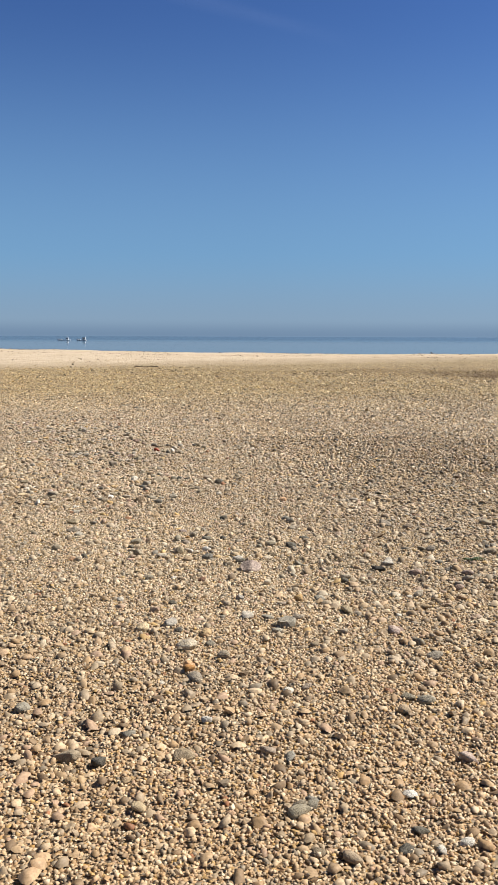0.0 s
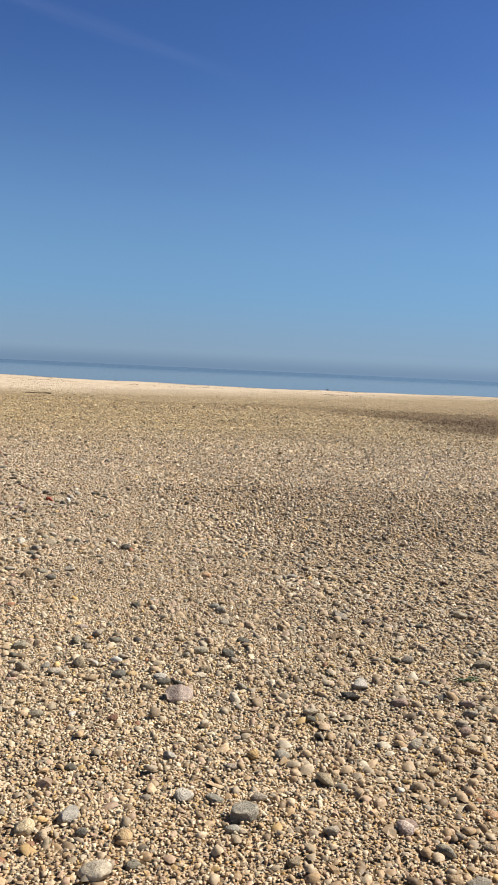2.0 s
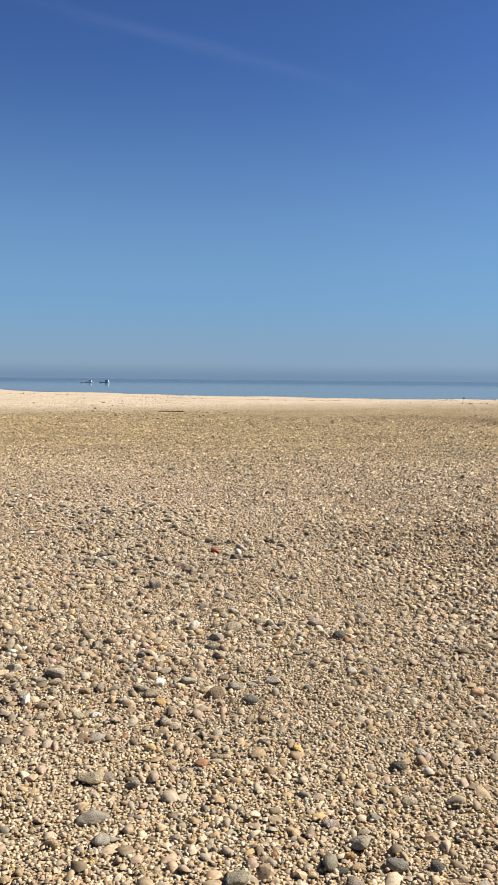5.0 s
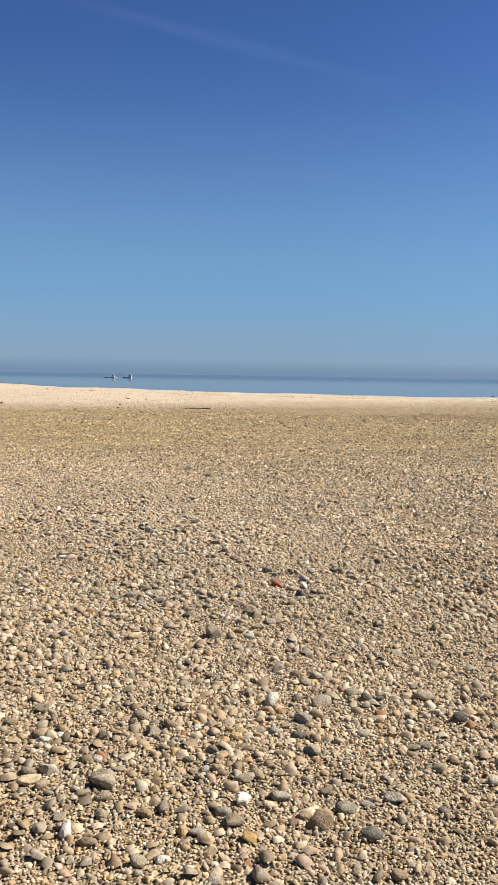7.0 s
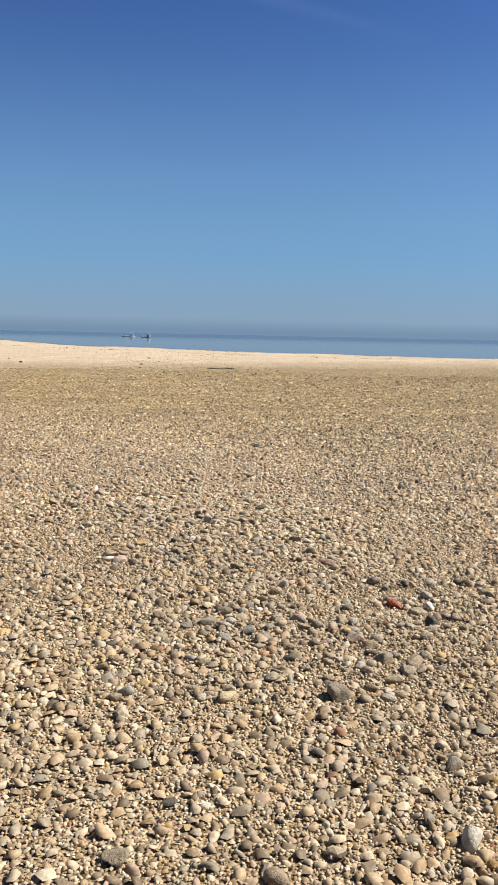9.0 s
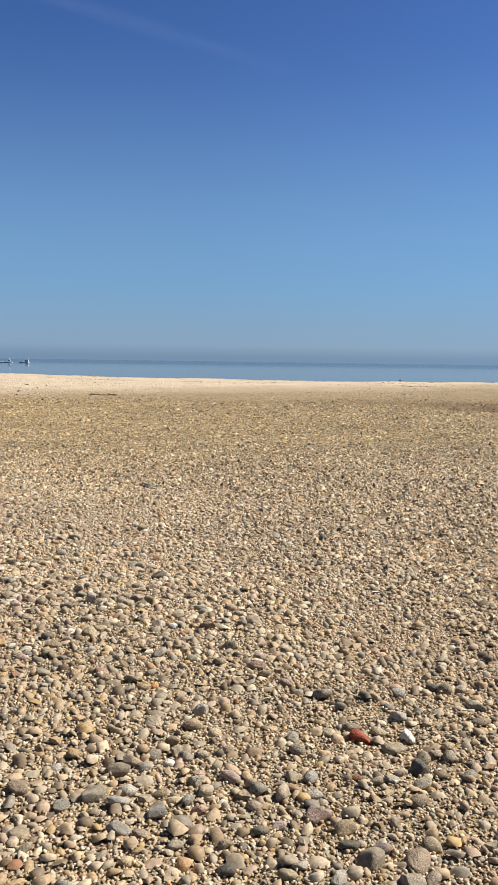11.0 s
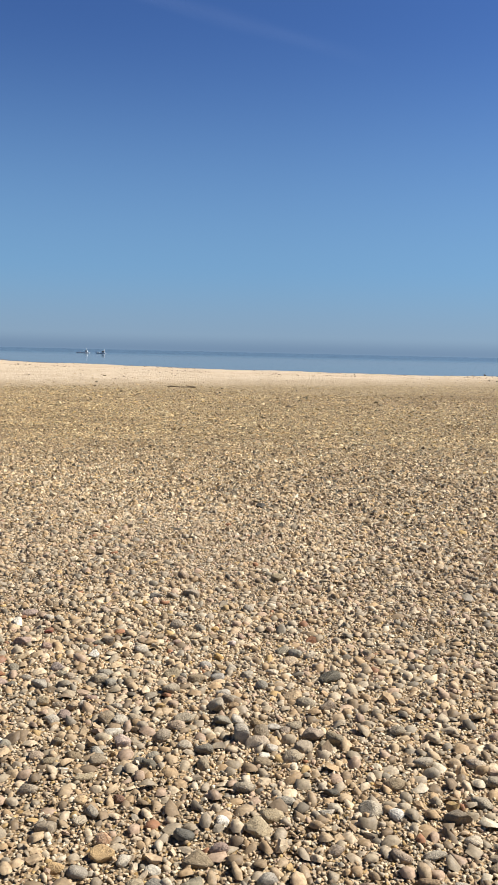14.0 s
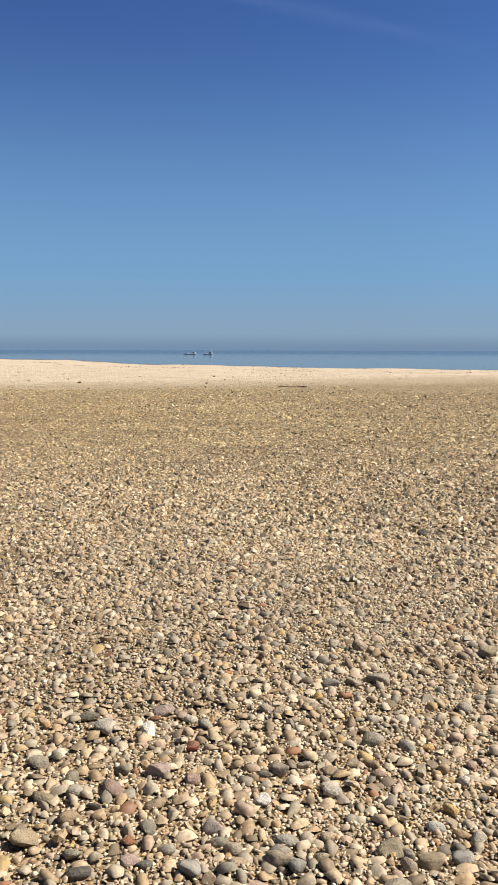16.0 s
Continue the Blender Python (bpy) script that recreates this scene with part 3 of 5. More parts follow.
stone("pale", 0.21, 8.06, 0.061, 29)
stone("orange", -1.42, 8.09, 0.033, -10)
stone("white", -1.49, 8.30, 0.045, -16)
stone("cream", -0.69, 8.35, 0.037, 17)
stone("ochre", -0.77, 8.36, 0.055, -31)
stone("brown", -1.05, 8.43, 0.065, -2)
stone("dark", 0.19, 8.63, 0.082, 13)
stone("tan", -0.43, 8.64, 0.068, -30)
stone("grey", -0.35, 8.86, 0.077, 8)
stone("grey", -0.42, 9.12, 0.066, 2)
stone("umber", -1.36, 10.26, 0.056, 11)
stone("orange", -1.48, 11.48, 0.037, 0)
stone("tan", -1.53, 11.48, 0.058, -13)
stone("pale", -1.97, 11.54, 0.045, 3)
stone("grey", -1.58, 11.57, 0.082, 5)
stone("pink", -1.02, 11.71, 0.077, 11)
stone("tan", -1.77, 11.73, 0.058, 12)
stone("umber", -0.99, 11.85, 0.060, -12)
stone("rust", -2.30, 12.37, 0.044, -25)
stone("umber", -2.60, 12.39, 0.072, 7)
stone("slate", -1.77, 12.40, 0.062, -14)
stone("grey", -1.90, 12.47, 0.070, -7)
stone("dark", -1.62, 12.47, 0.054, 21)
stone("dark", -2.24, 12.60, 0.055, -23)
stone("grey", -2.56, 13.38, 0.076, -8)
stone("dark", -1.56, 13.48, 0.086, 20)
stone("cream", -1.81, 13.56, 0.063, -12)
stone("red", -2.95, 14.01, 0.046, -7)
stone("orange", -3.54, 14.11, 0.045, -20)
stone("brown", -2.38, 15.17, 0.079, 9)
stone("grey", -1.78, 15.21, 0.110, -25)
stone("slate", 0.669, 2.923, 0.067, 28)
stone("black", 0.029, 3.227, 0.061, 46, "angular")
stone("purple", 1.237, 3.250, 0.074, -21)
stone("umber", -0.083, 3.263, 0.082, 11)
stone("umber", 0.310, 3.263, 0.076, 31)
stone("tan", 1.087, 3.598, 0.067, -23)
stone("orange", 0.263, 4.016, 0.056, 67, "angular")
stone("cream", 0.244, 4.264, 0.085, -16)
stone("purple", 1.190, 4.448, 0.064, -36)
stone("ochre", 0.304, 4.462, 0.064, -26)
stone("tan", 0.059, 4.475, 0.071, -61)
stone("slate", 0.676, 4.565, 0.095, 31)
stone("pale", 0.124, 4.581, 0.085, 68, "angular")
stone("pale", 0.497, 4.713, 0.078, -17)
stone("grey", 1.008, 4.812, 0.070, -28)
stone("pale", 0.459, 5.020, 0.055, -47, "angular")
stone("ochre", 1.580, 5.057, 0.052, -6)
stone("rust", 0.226, 5.368, 0.049, -6, "angular")
stone("cream", 1.060, 5.408, 0.067, 29)
stone("pale", 1.350, 5.714, 0.088, 20, "angular")
stone("black", 1.267, 5.576, 0.074, -6, "angular")
stone("purple", 0.505, 5.598, 0.112, 46, "angular")
stone("dark", 0.505, 5.747, 0.053, -37)
stone("dark", 0.442, 5.761, 0.065, -1)
stone("ochre", 0.114, 5.832, 0.061, 19)
stone("dark", -0.538, 5.843, 0.054, -30)
stone("dark", 0.236, 5.859, 0.066, 19)
stone("pale", -0.054, 5.905, 0.072, -1)
stone("purple", -0.330, 5.920, 0.053, -11)
stone("grey", -0.210, 5.946, 0.071, 9)
stone("grey", 0.051, 6.007, 0.079, 79)
stone("white", 0.217, 6.039, 0.060, -12)
stone("dark", 0.767, 6.116, 0.074, -1)
stone("dark", -0.285, 6.143, 0.053, -22)
stone("slate", 0.631, 6.153, 0.078, 21)
stone("slate", -0.268, 6.270, 0.079, 75)
stone("dark", 0.873, 6.334, 0.064, -1)
stone("ochre", 0.092, 6.352, 0.050, -1)
stone("grey", -0.753, 6.579, 0.097, 33)
stone("brown", 0.935, 6.594, 0.071, -44)
stone("purple", 0.019, 6.595, 0.053, -1)
stone("grey", 0.799, 6.682, 0.067, 43)
stone("grey", -0.819, 6.855, 0.084, 25)
stone("slate", 0.802, 6.929, 0.067, -59)
stone("slate", 0.775, 6.998, 0.069, -27)
stone("dark", 0.297, 7.001, 0.072, -46)
stone("ochre", -0.668, 7.566, 0.055, 23)
stone("white", -1.264, 7.570, 0.075, 71, "angular")
stone("ochre", -0.887, 7.602, 0.055, 90)
stone("dark", -0.283, 7.629, 0.072, -14, "angular")
stone("umber", -0.725, 7.664, 0.068, 14)
stone("brown", -0.430, 7.681, 0.086, 5)
stone("rust", -0.530, 7.692, 0.049, -14)
stone("ochre", -1.534, 7.717, 0.054, 42)
stone("slate", -0.347, 7.787, 0.070, -5)
stone("white", -0.704, 7.813, 0.074, 24, "angular")
stone("grey", -0.580, 7.852, 0.075, -15)
stone("grey", -1.210, 7.881, 0.090, -15)
stone("pale", -0.172, 7.890, 0.067, -63, "angular")
stone("cream", -1.479, 7.896, 0.086, 43)
stone("grey", -0.711, 7.982, 0.078, 25)
stone("umber", -0.459, 8.256, 0.072, -31)
stone("dark", -1.310, 8.278, 0.059, 5)
stone("grey", -1.114, 8.362, 0.069, -18, "angular")
stone("dark", -0.514, 8.406, 0.064, -15)
stone("white", -0.939, 8.439, 0.051, -45)
stone("umber", -1.185, 8.518, 0.069, 5)
stone("grey", -1.633, 8.547, 0.080, 5)
stone("pale", -0.486, 8.583, 0.080, -5)
stone("white", -0.636, 8.771, 0.092, 82, "angular")
stone("grey", -0.411, 8.777, 0.092, 28)
stone("dark", -0.204, 8.833, 0.064, -8)
stone("dark", -0.141, 8.844, 0.051, 5)
stone("dark", -1.538, 8.859, 0.052, 5)
stone("tan", 0.072, 8.887, 0.082, -8)
stone("slate", -0.263, 8.918, 0.071, 5)
stone("slate", -0.480, 9.050, 0.071, -7)
stone("slate", -0.613, 9.204, 0.080, 49)
stone("umber", -1.889, 9.600, 0.071, 2)
stone("cream", -1.443, 9.654, 0.080, 36)
stone("pale", -1.855, 9.664, 0.073, 2)
stone("umber", -1.002, 9.738, 0.115, -7, "angular")
stone("pale", -0.790, 9.739, 0.066, -16)
stone("cream", -0.741, 9.798, 0.067, -33)
stone("umber", -0.856, 9.840, 0.067, -26)
stone("white", -0.798, 9.843, 0.054, 2)
stone("slate", -1.275, 9.872, 0.067, 2, "angular")
stone("grey", -0.754, 9.931, 0.076, 2)
stone("umber", -0.692, 10.045, 0.077, -48)
stone("pale", -0.893, 10.063, 0.060, 63, "angular")
stone("dark", -1.213, 10.120, 0.058, -8)
stone("brown", -0.647, 10.141, 0.082, 78)
stone("umber", -0.783, 10.147, 0.089, 13)
stone("orange", -1.327, 10.153, 0.062, 83)
stone("dark", -0.832, 10.232, 0.059, -37)
stone("dark", -1.100, 10.324, 0.056, 2)
stone("umber", -0.832, 10.328, 0.078, 24)
stone("pale", -1.536, 10.361, 0.078, -38)
stone("pink", -0.902, 10.400, 0.085, 25, "angular")
stone("slate", -1.412, 10.428, 0.072, 2, "angular")
stone("pale", -1.538, 10.508, 0.080, 12)
stone("slate", -1.735, 10.510, 0.079, 73)
stone("umber", -1.145, 10.527, 0.063, 12, "angular")
stone("tan", -1.008, 10.541, 0.072, 67)
stone("grey", -1.629, 10.552, 0.081, 28)
stone("slate", -1.085, 10.566, 0.070, -31)
stone("grey", -0.512, 10.612, 0.078, 4)
stone("brown", -1.891, 10.616, 0.077, -31)
stone("pale", -1.294, 10.626, 0.061, 28, "angular")
stone("pink", -1.175, 10.662, 0.070, -40)
stone("dark", -0.498, 10.705, 0.084, -79, "angular")
stone("umber", -1.566, 10.724, 0.076, -6)
stone("brown", -1.523, 10.785, 0.078, -6)
stone("umber", -0.364, 10.786, 0.067, 5)
stone("grey", -0.919, 10.845, 0.069, -48)
stone("slate", -1.372, 10.866, 0.058, 30, "angular")
stone("grey", -0.557, 10.887, 0.081, -34)
stone("red", -0.670, 10.976, 0.086, -30)
stone("white", -0.478, 10.981, 0.074, -77)
stone("grey", -0.580, 11.035, 0.071, -74)
stone("tan", -1.311, 11.064, 0.073, 15)
stone("umber", -0.684, 11.076, 0.069, -16)
stone("cream", -1.472, 11.096, 0.077, -80)
stone("brown", -0.145, 11.105, 0.073, -6)
stone("pale", -0.472, 11.168, 0.070, 70, "angular")
stone("pale", -1.281, 11.191, 0.087, -67, "angular")
stone("purple", -1.011, 11.245, 0.061, -6)
stone("slate", -0.116, 11.269, 0.080, -46)
stone("tan", -0.535, 11.364, 0.071, -46)
stone("umber", -0.761, 11.387, 0.089, -6, "angular")
stone("pale", -0.420, 11.394, 0.072, 6)
stone("grey", -0.198, 11.457, 0.072, -6)
stone("dark", -0.252, 11.486, 0.067, -39)
stone("umber", -2.234, 11.585, 0.079, 12)
stone("grey", -1.703, 11.611, 0.072, 11)
stone("brown", -0.989, 11.621, 0.069, -48)
stone("purple", -2.336, 11.646, 0.101, 29)
stone("white", -2.415, 11.676, 0.075, 50)
stone("slate", -2.007, 11.693, 0.069, 21)
stone("grey", -1.191, 11.765, 0.070, -16)
stone("grey", -2.435, 11.785, 0.099, 2)
stone("umber", -2.366, 11.828, 0.068, 12)
stone("pink", -2.147, 11.909, 0.072, 2)
stone("pale", -1.483, 11.918, 0.080, 76, "angular")
stone("slate", -2.026, 11.963, 0.070, 52)
stone("grey", -1.128, 12.003, 0.081, 2)
stone("ochre", -2.407, 12.019, 0.054, 32)
stone("umber", -2.020, 12.073, 0.076, 2)
stone("ochre", -2.286, 12.079, 0.077, 2)
stone("pale", -1.354, 12.119, 0.068, 2)
stone("orange", -2.308, 12.154, 0.060, 23)
stone("umber", -2.480, 12.186, 0.075, 2)
stone("dark", -2.066, 12.187, 0.068, 13)
stone("grey", -1.857, 12.231, 0.089, 2)
stone("white", -1.968, 12.265, 0.059, -59)
stone("grey", -1.816, 12.302, 0.073, 2)
stone("umber", -1.245, 12.321, 0.081, -37)
stone("white", -1.426, 12.334, 0.055, -60)
stone("grey", -1.502, 12.358, 0.079, 2)
stone("slate", -1.051, 12.382, 0.067, -61)
stone("umber", -0.998, 12.417, 0.096, 84)
stone("grey", -1.141, 12.423, 0.074, -20)
stone("grey", -2.435, 12.493, 0.067, 26)
stone("umber", -1.415, 12.522, 0.068, 2)
stone("pale", -2.792, 12.527, 0.085, 14)
stone("grey", -1.068, 12.564, 0.074, 2)
stone("grey", -2.049, 12.607, 0.074, 78)
stone("grey", -2.588, 12.609, 0.067, 23)
stone("grey", -1.285, 12.686, 0.070, 26)
stone("cream", -1.739, 12.689, 0.079, -47)
stone("tan", -1.106, 12.690, 0.068, -10)
stone("white", -1.846, 12.701, 0.049, 52)
stone("slate", -2.060, 12.735, 0.073, -29)
stone("umber", -1.699, 12.751, 0.082, 79)
stone("purple", -2.360, 12.770, 0.079, -30)
stone("tan", -1.872, 12.787, 0.090, -30)
stone("umber", -2.217, 12.823, 0.071, 40)
stone("grey", -1.587, 12.839, 0.078, -44)
stone("pale", -1.928, 12.848, 0.102, -58)
stone("brown", -1.660, 12.866, 0.083, 69)
stone("white", -2.413, 12.869, 0.070, 5)
stone("umber", -1.850, 12.883, 0.073, 25)
stone("slate", -2.014, 12.982, 0.078, -23)
stone("umber", -2.455, 12.989, 0.076, 15)
stone("grey", -2.147, 12.990, 0.083, 15)
stone("grey", -2.038, 13.104, 0.089, -51)
stone("brown", -1.587, 13.152, 0.079, 44)
stone("grey", -1.674, 13.191, 0.075, -6)
stone("umber", -2.003, 13.200, 0.075, -46)
stone("dark", -3.091, 13.215, 0.065, 9)
stone("tan", -1.723, 13.250, 0.081, -6)
stone("pale", -2.793, 13.278, 0.072, 9)
stone("grey", -2.241, 13.293, 0.083, 36)
stone("slate", -3.135, 13.294, 0.074, 9)
stone("umber", -3.295, 13.338, 0.086, 19)
stone("ochre", -2.680, 13.350, 0.052, 9)
stone("slate", -2.514, 13.361, 0.070, 27)
stone("umber", -2.141, 13.440, 0.078, 27)
stone("brown", -3.202, 13.466, 0.067, 28)
stone("grey", -2.250, 13.484, 0.090, 18)
stone("purple", -2.779, 13.507, 0.067, 9)
stone("grey", -3.336, 13.567, 0.074, -29)
stone("umber", -2.978, 13.598, 0.073, 46)
stone("grey", -3.250, 13.619, 0.072, 9)
stone("pink", -3.129, 13.653, 0.071, -29)
stone("white", -2.655, 13.689, 0.064, 29, "angular")
stone("tan", -1.730, 13.732, 0.072, 5)
stone("ochre", -2.065, 13.744, 0.061, -56)
stone("pale", -2.446, 13.783, 0.073, 9)
stone("pink", -3.020, 13.792, 0.084, 30)
stone("grey", -3.442, 13.803, 0.077, 31)
stone("slate", -1.702, 13.814, 0.093, -72)
stone("cream", -2.445, 13.816, 0.070, 5)
stone("slate", -1.770, 13.869, 0.071, 48)
stone("umber", -2.623, 13.891, 0.083, -43)
stone("white", -3.136, 14.116, 0.082, -68)
stone("pale", -3.303, 14.120, 0.091, -88)
stone("slate", -2.193, 14.150, 0.071, -62)
stone("umber", -2.317, 14.161, 0.073, 9)
stone("slate", -3.391, 14.211, 0.090, 21)
stone("pink", -3.129, 14.310, 0.083, 33)
stone("pale", -2.308, 14.356, 0.067, 9)
stone("tan", -2.672, 14.362, 0.066, 32)
stone("ochre", -2.542, 14.522, 0.062, 86)
stone("slate", -2.496, 14.668, 0.078, -17)
stone("umber", -2.401, 14.713, 0.069, 9)
stone("umber", -2.294, 14.753, 0.086, 9)
stone("umber", 1.484, 6.796, 0.100, -59)
stone("brown", 1.383, 6.410, 0.084, -6)
stone("grey", 2.250, 6.860, 0.080, -6)
stone("dark", 1.919, 6.644, 0.055, -6)
stone("slate", 1.615, 6.043, 0.052, -6)
stone("grey", 2.038, 5.986, 0.083, -22)
stone("slate", 1.687, 5.561, 0.049, -6)
stone("dark", 1.047, 5.333, 0.052, -6)
stone("umber", 1.060, 5.695, 0.057, -6)
stone("ochre", 1.805, 6.316, 0.032, -6)
stone("orange", 1.683, 4.952, 0.031, -6)
stone("grey", 1.757, 5.392, 0.073, -6)
stone("pink", 1.482, 5.513, 0.068, -6)
stone("cream", 1.330, 5.323, 0.037, -6)
stone("pale", 1.382, 7.846, 0.073, -6)
stone("tan", 1.324, 7.263, 0.061, -6)
stone("ochre", 1.507, 7.837, 0.042, -6)
stone("slate", 1.660, 5.740, 0.052, -6)
stone("pink", 1.777, 5.483, 0.065, -6)
stone("brown", 1.641, 6.700, 0.072, -6)
stone("umber", 1.671, 6.041, 0.067, -6)
stone("purple", 1.741, 6.590, 0.046, -6)

# smaller stones bedded in the shingle
bedded("tan", 0.798, 2.696, 0.057, -46)
bedded("umber", 0.706, 2.732, 0.058, 48)
bedded("white", 1.040, 2.739, 0.042, 67)
bedded("dark", 0.945, 2.748, 0.040, 0)
bedded("white", 1.119, 2.782, 0.047, -27)
bedded("dark", 1.006, 2.841, 0.049, 0)
bedded("cream", 0.201, 2.957, 0.054, 50)
bedded("slate", 0.710, 2.968, 0.050, 74)
bedded("white", 1.007, 3.035, 0.045, -37)
bedded("ochre", 0.137, 3.107, 0.044, 38)
bedded("ochre", -0.041, 3.114, 0.038, 0)
bedded("slate", 0.650, 3.251, 0.051, 52)
bedded("brown", 0.585, 3.282, 0.053, 0)
bedded("slate", 0.094, 3.439, 0.059, -22)
bedded("white", 0.361, 3.535, 0.048, 0)
bedded("slate", -0.336, 3.655, 0.060, 0)
bedded("slate", 1.188, 3.689, 0.064, -24)
bedded("slate", 1.116, 3.714, 0.061, 0)
bedded("white", 0.666, 3.787, 0.046, 78)
bedded("brown", 0.741, 3.824, 0.053, 0)
bedded("brown", 1.252, 4.184, 0.057, -6)
bedded("umber", 0.807, 4.300, 0.051, -6)
bedded("slate", 0.340, 4.311, 0.051, 29)
bedded("slate", 1.280, 4.321, 0.048, -6, "angular")
bedded("tan", 1.355, 4.421, 0.053, -57)
bedded("umber", 0.947, 4.455, 0.050, -6)
bedded("dark", 0.172, 4.483, 0.041, 30)
bedded("slate", 0.644, 4.496, 0.057, -26)
bedded("cream", 0.006, 4.515, 0.064, 54)
bedded("orange", 1.502, 4.547, 0.049, -46)
bedded("umber", 0.748, 4.687, 0.054, -6)
bedded("slate", 0.599, 4.694, 0.061, -27)
bedded("white", 1.254, 4.738, 0.036, 79)
bedded("tan", 1.420, 4.872, 0.065, 35)
bedded("dark", 0.104, 4.942, 0.043, -6)
bedded("brown", 1.650, 5.057, 0.054, -19)
bedded("white", 1.367, 5.064, 0.039, 71)
bedded("grey", 1.426, 5.101, 0.058, 36)
bedded("pink", 1.666, 5.216, 0.063, 19)
bedded("cream", 0.608, 5.297, 0.058, 58)
bedded("slate", -0.085, 5.420, 0.063, -31)
bedded("white", 0.064, 5.440, 0.043, 76)
bedded("umber", 0.385, 5.701, 0.050, -20)
bedded("cream", 0.220, 5.717, 0.050, 18)
bedded("brown", -0.426, 5.738, 0.055, 73)
bedded("cream", -0.562, 5.779, 0.059, 63)
bedded("orange", -0.602, 5.780, 0.045, 36)
bedded("pink", -0.240, 5.802, 0.056, 48)
bedded("pale", 0.430, 5.833, 0.060, -11)
bedded("cream", 0.613, 5.850, 0.052, -11)
bedded("brown", -0.237, 5.861, 0.060, -38)
bedded("umber", 0.643, 5.905, 0.061, 10)
bedded("umber", -0.516, 5.926, 0.054, 74)
bedded("slate", -0.112, 5.985, 0.053, 37)
bedded("pale", 0.121, 6.010, 0.056, 74)
bedded("umber", 0.790, 6.018, 0.058, -1)
bedded("grey", -0.279, 6.035, 0.049, -1)
bedded("ochre", -0.742, 6.112, 0.041, -1)
bedded("dark", 0.314, 6.340, 0.049, 40)
bedded("dark", 0.037, 6.341, 0.040, -1)
bedded("grey", 0.542, 6.342, 0.061, -13)
bedded("slate", 0.202, 6.358, 0.063, -24)
bedded("slate", 0.002, 6.366, 0.064, 80)
bedded("brown", -0.847, 6.414, 0.054, -34)
bedded("slate", -0.703, 6.442, 0.062, 41)
bedded("grey", 0.288, 6.746, 0.056, -1)
bedded("pale", -0.666, 6.830, 0.054, -26)
bedded("ochre", -0.076, 7.153, 0.043, -1)
bedded("slate", -0.867, 7.186, 0.065, 27)
bedded("brown", -1.179, 7.507, 0.055, 23)
bedded("dark", -1.442, 7.585, 0.039, 5)
bedded("slate", -0.837, 7.601, 0.059, 39)
bedded("grey", -1.172, 7.677, 0.056, 5)
bedded("tan", -1.033, 7.708, 0.057, -31)
bedded("tan", -0.490, 7.731, 0.052, 5)
bedded("slate", -0.769, 7.734, 0.056, 5)
bedded("brown", -0.969, 7.745, 0.063, 90)
bedded("grey", -1.198, 7.792, 0.062, 5)
bedded("cream", -0.609, 7.801, 0.050, -5)
bedded("grey", -1.277, 7.819, 0.055, 5)
bedded("slate", -0.273, 7.835, 0.049, 5)
bedded("brown", -1.433, 7.849, 0.059, 55)
bedded("umber", -0.407, 7.908, 0.055, 5)
bedded("umber", -1.507, 7.954, 0.056, 5)
bedded("grey", -1.178, 7.985, 0.053, 5)
bedded("grey", -0.866, 7.988, 0.059, 67)
bedded("pale", -1.716, 8.028, 0.055, 85)
bedded("pale", -0.181, 8.054, 0.051, -16)
bedded("purple", -1.277, 8.069, 0.043, 5)
bedded("ochre", -0.474, 8.093, 0.039, 79)
bedded("slate", -0.939, 8.111, 0.051, 5)
bedded("slate", -0.845, 8.190, 0.058, -30)
bedded("brown", -0.579, 8.225, 0.055, -14)
bedded("white", -1.535, 8.241, 0.044, 25)
bedded("ochre", -1.627, 8.255, 0.049, -15)
bedded("brown", -1.573, 8.278, 0.060, 5)
bedded("orange", -0.812, 8.296, 0.042, 5)
bedded("grey", -0.052, 8.328, 0.058, 5)
bedded("umber", -0.001, 8.345, 0.061, -18)
bedded("slate", -1.824, 8.366, 0.057, 86)
bedded("tan", -1.724, 8.395, 0.059, 43)
bedded("ochre", -0.802, 8.428, 0.040, 5)
bedded("grey", -0.245, 8.444, 0.062, 17)
bedded("pale", -0.614, 8.450, 0.065, -15)
bedded("grey", -0.508, 8.502, 0.054, 5)
bedded("ochre", -0.464, 8.536, 0.040, -33)
bedded("ochre", -0.586, 8.655, 0.042, -37)
bedded("grey", -0.517, 8.824, 0.060, -35)
bedded("white", -1.421, 8.846, 0.041, 5)
bedded("pale", -1.548, 9.653, 0.051, 2)
bedded("grey", -0.883, 9.710, 0.065, -32)
bedded("grey", -1.737, 9.715, 0.056, 2)
bedded("grey", -1.594, 9.739, 0.051, 21)
bedded("tan", -1.523, 9.749, 0.054, 87)
bedded("ochre", -0.859, 9.769, 0.042, -33)
bedded("brown", -1.361, 9.771, 0.056, -16)
bedded("slate", -1.417, 9.809, 0.058, -71)
bedded("tan", -1.493, 9.824, 0.062, 2)
bedded("tan", -1.638, 9.878, 0.052, 2)
bedded("tan", -1.036, 9.909, 0.053, -34)
bedded("umber", -2.016, 9.920, 0.061, 2)
bedded("tan", -0.871, 10.009, 0.059, -35)
bedded("grey", -1.140, 10.011, 0.050, 2)
bedded("grey", -1.579, 10.018, 0.066, 22)
bedded("brown", -1.982, 10.021, 0.063, 2)
bedded("brown", -0.630, 10.061, 0.065, 63)
bedded("pale", -1.645, 10.062, 0.066, -35)
bedded("grey", -1.034, 10.091, 0.051, 2)
bedded("grey", -1.944, 10.106, 0.065, 2)
bedded("pale", -0.992, 10.136, 0.055, 23)
bedded("cream", -1.492, 10.171, 0.056, 23)
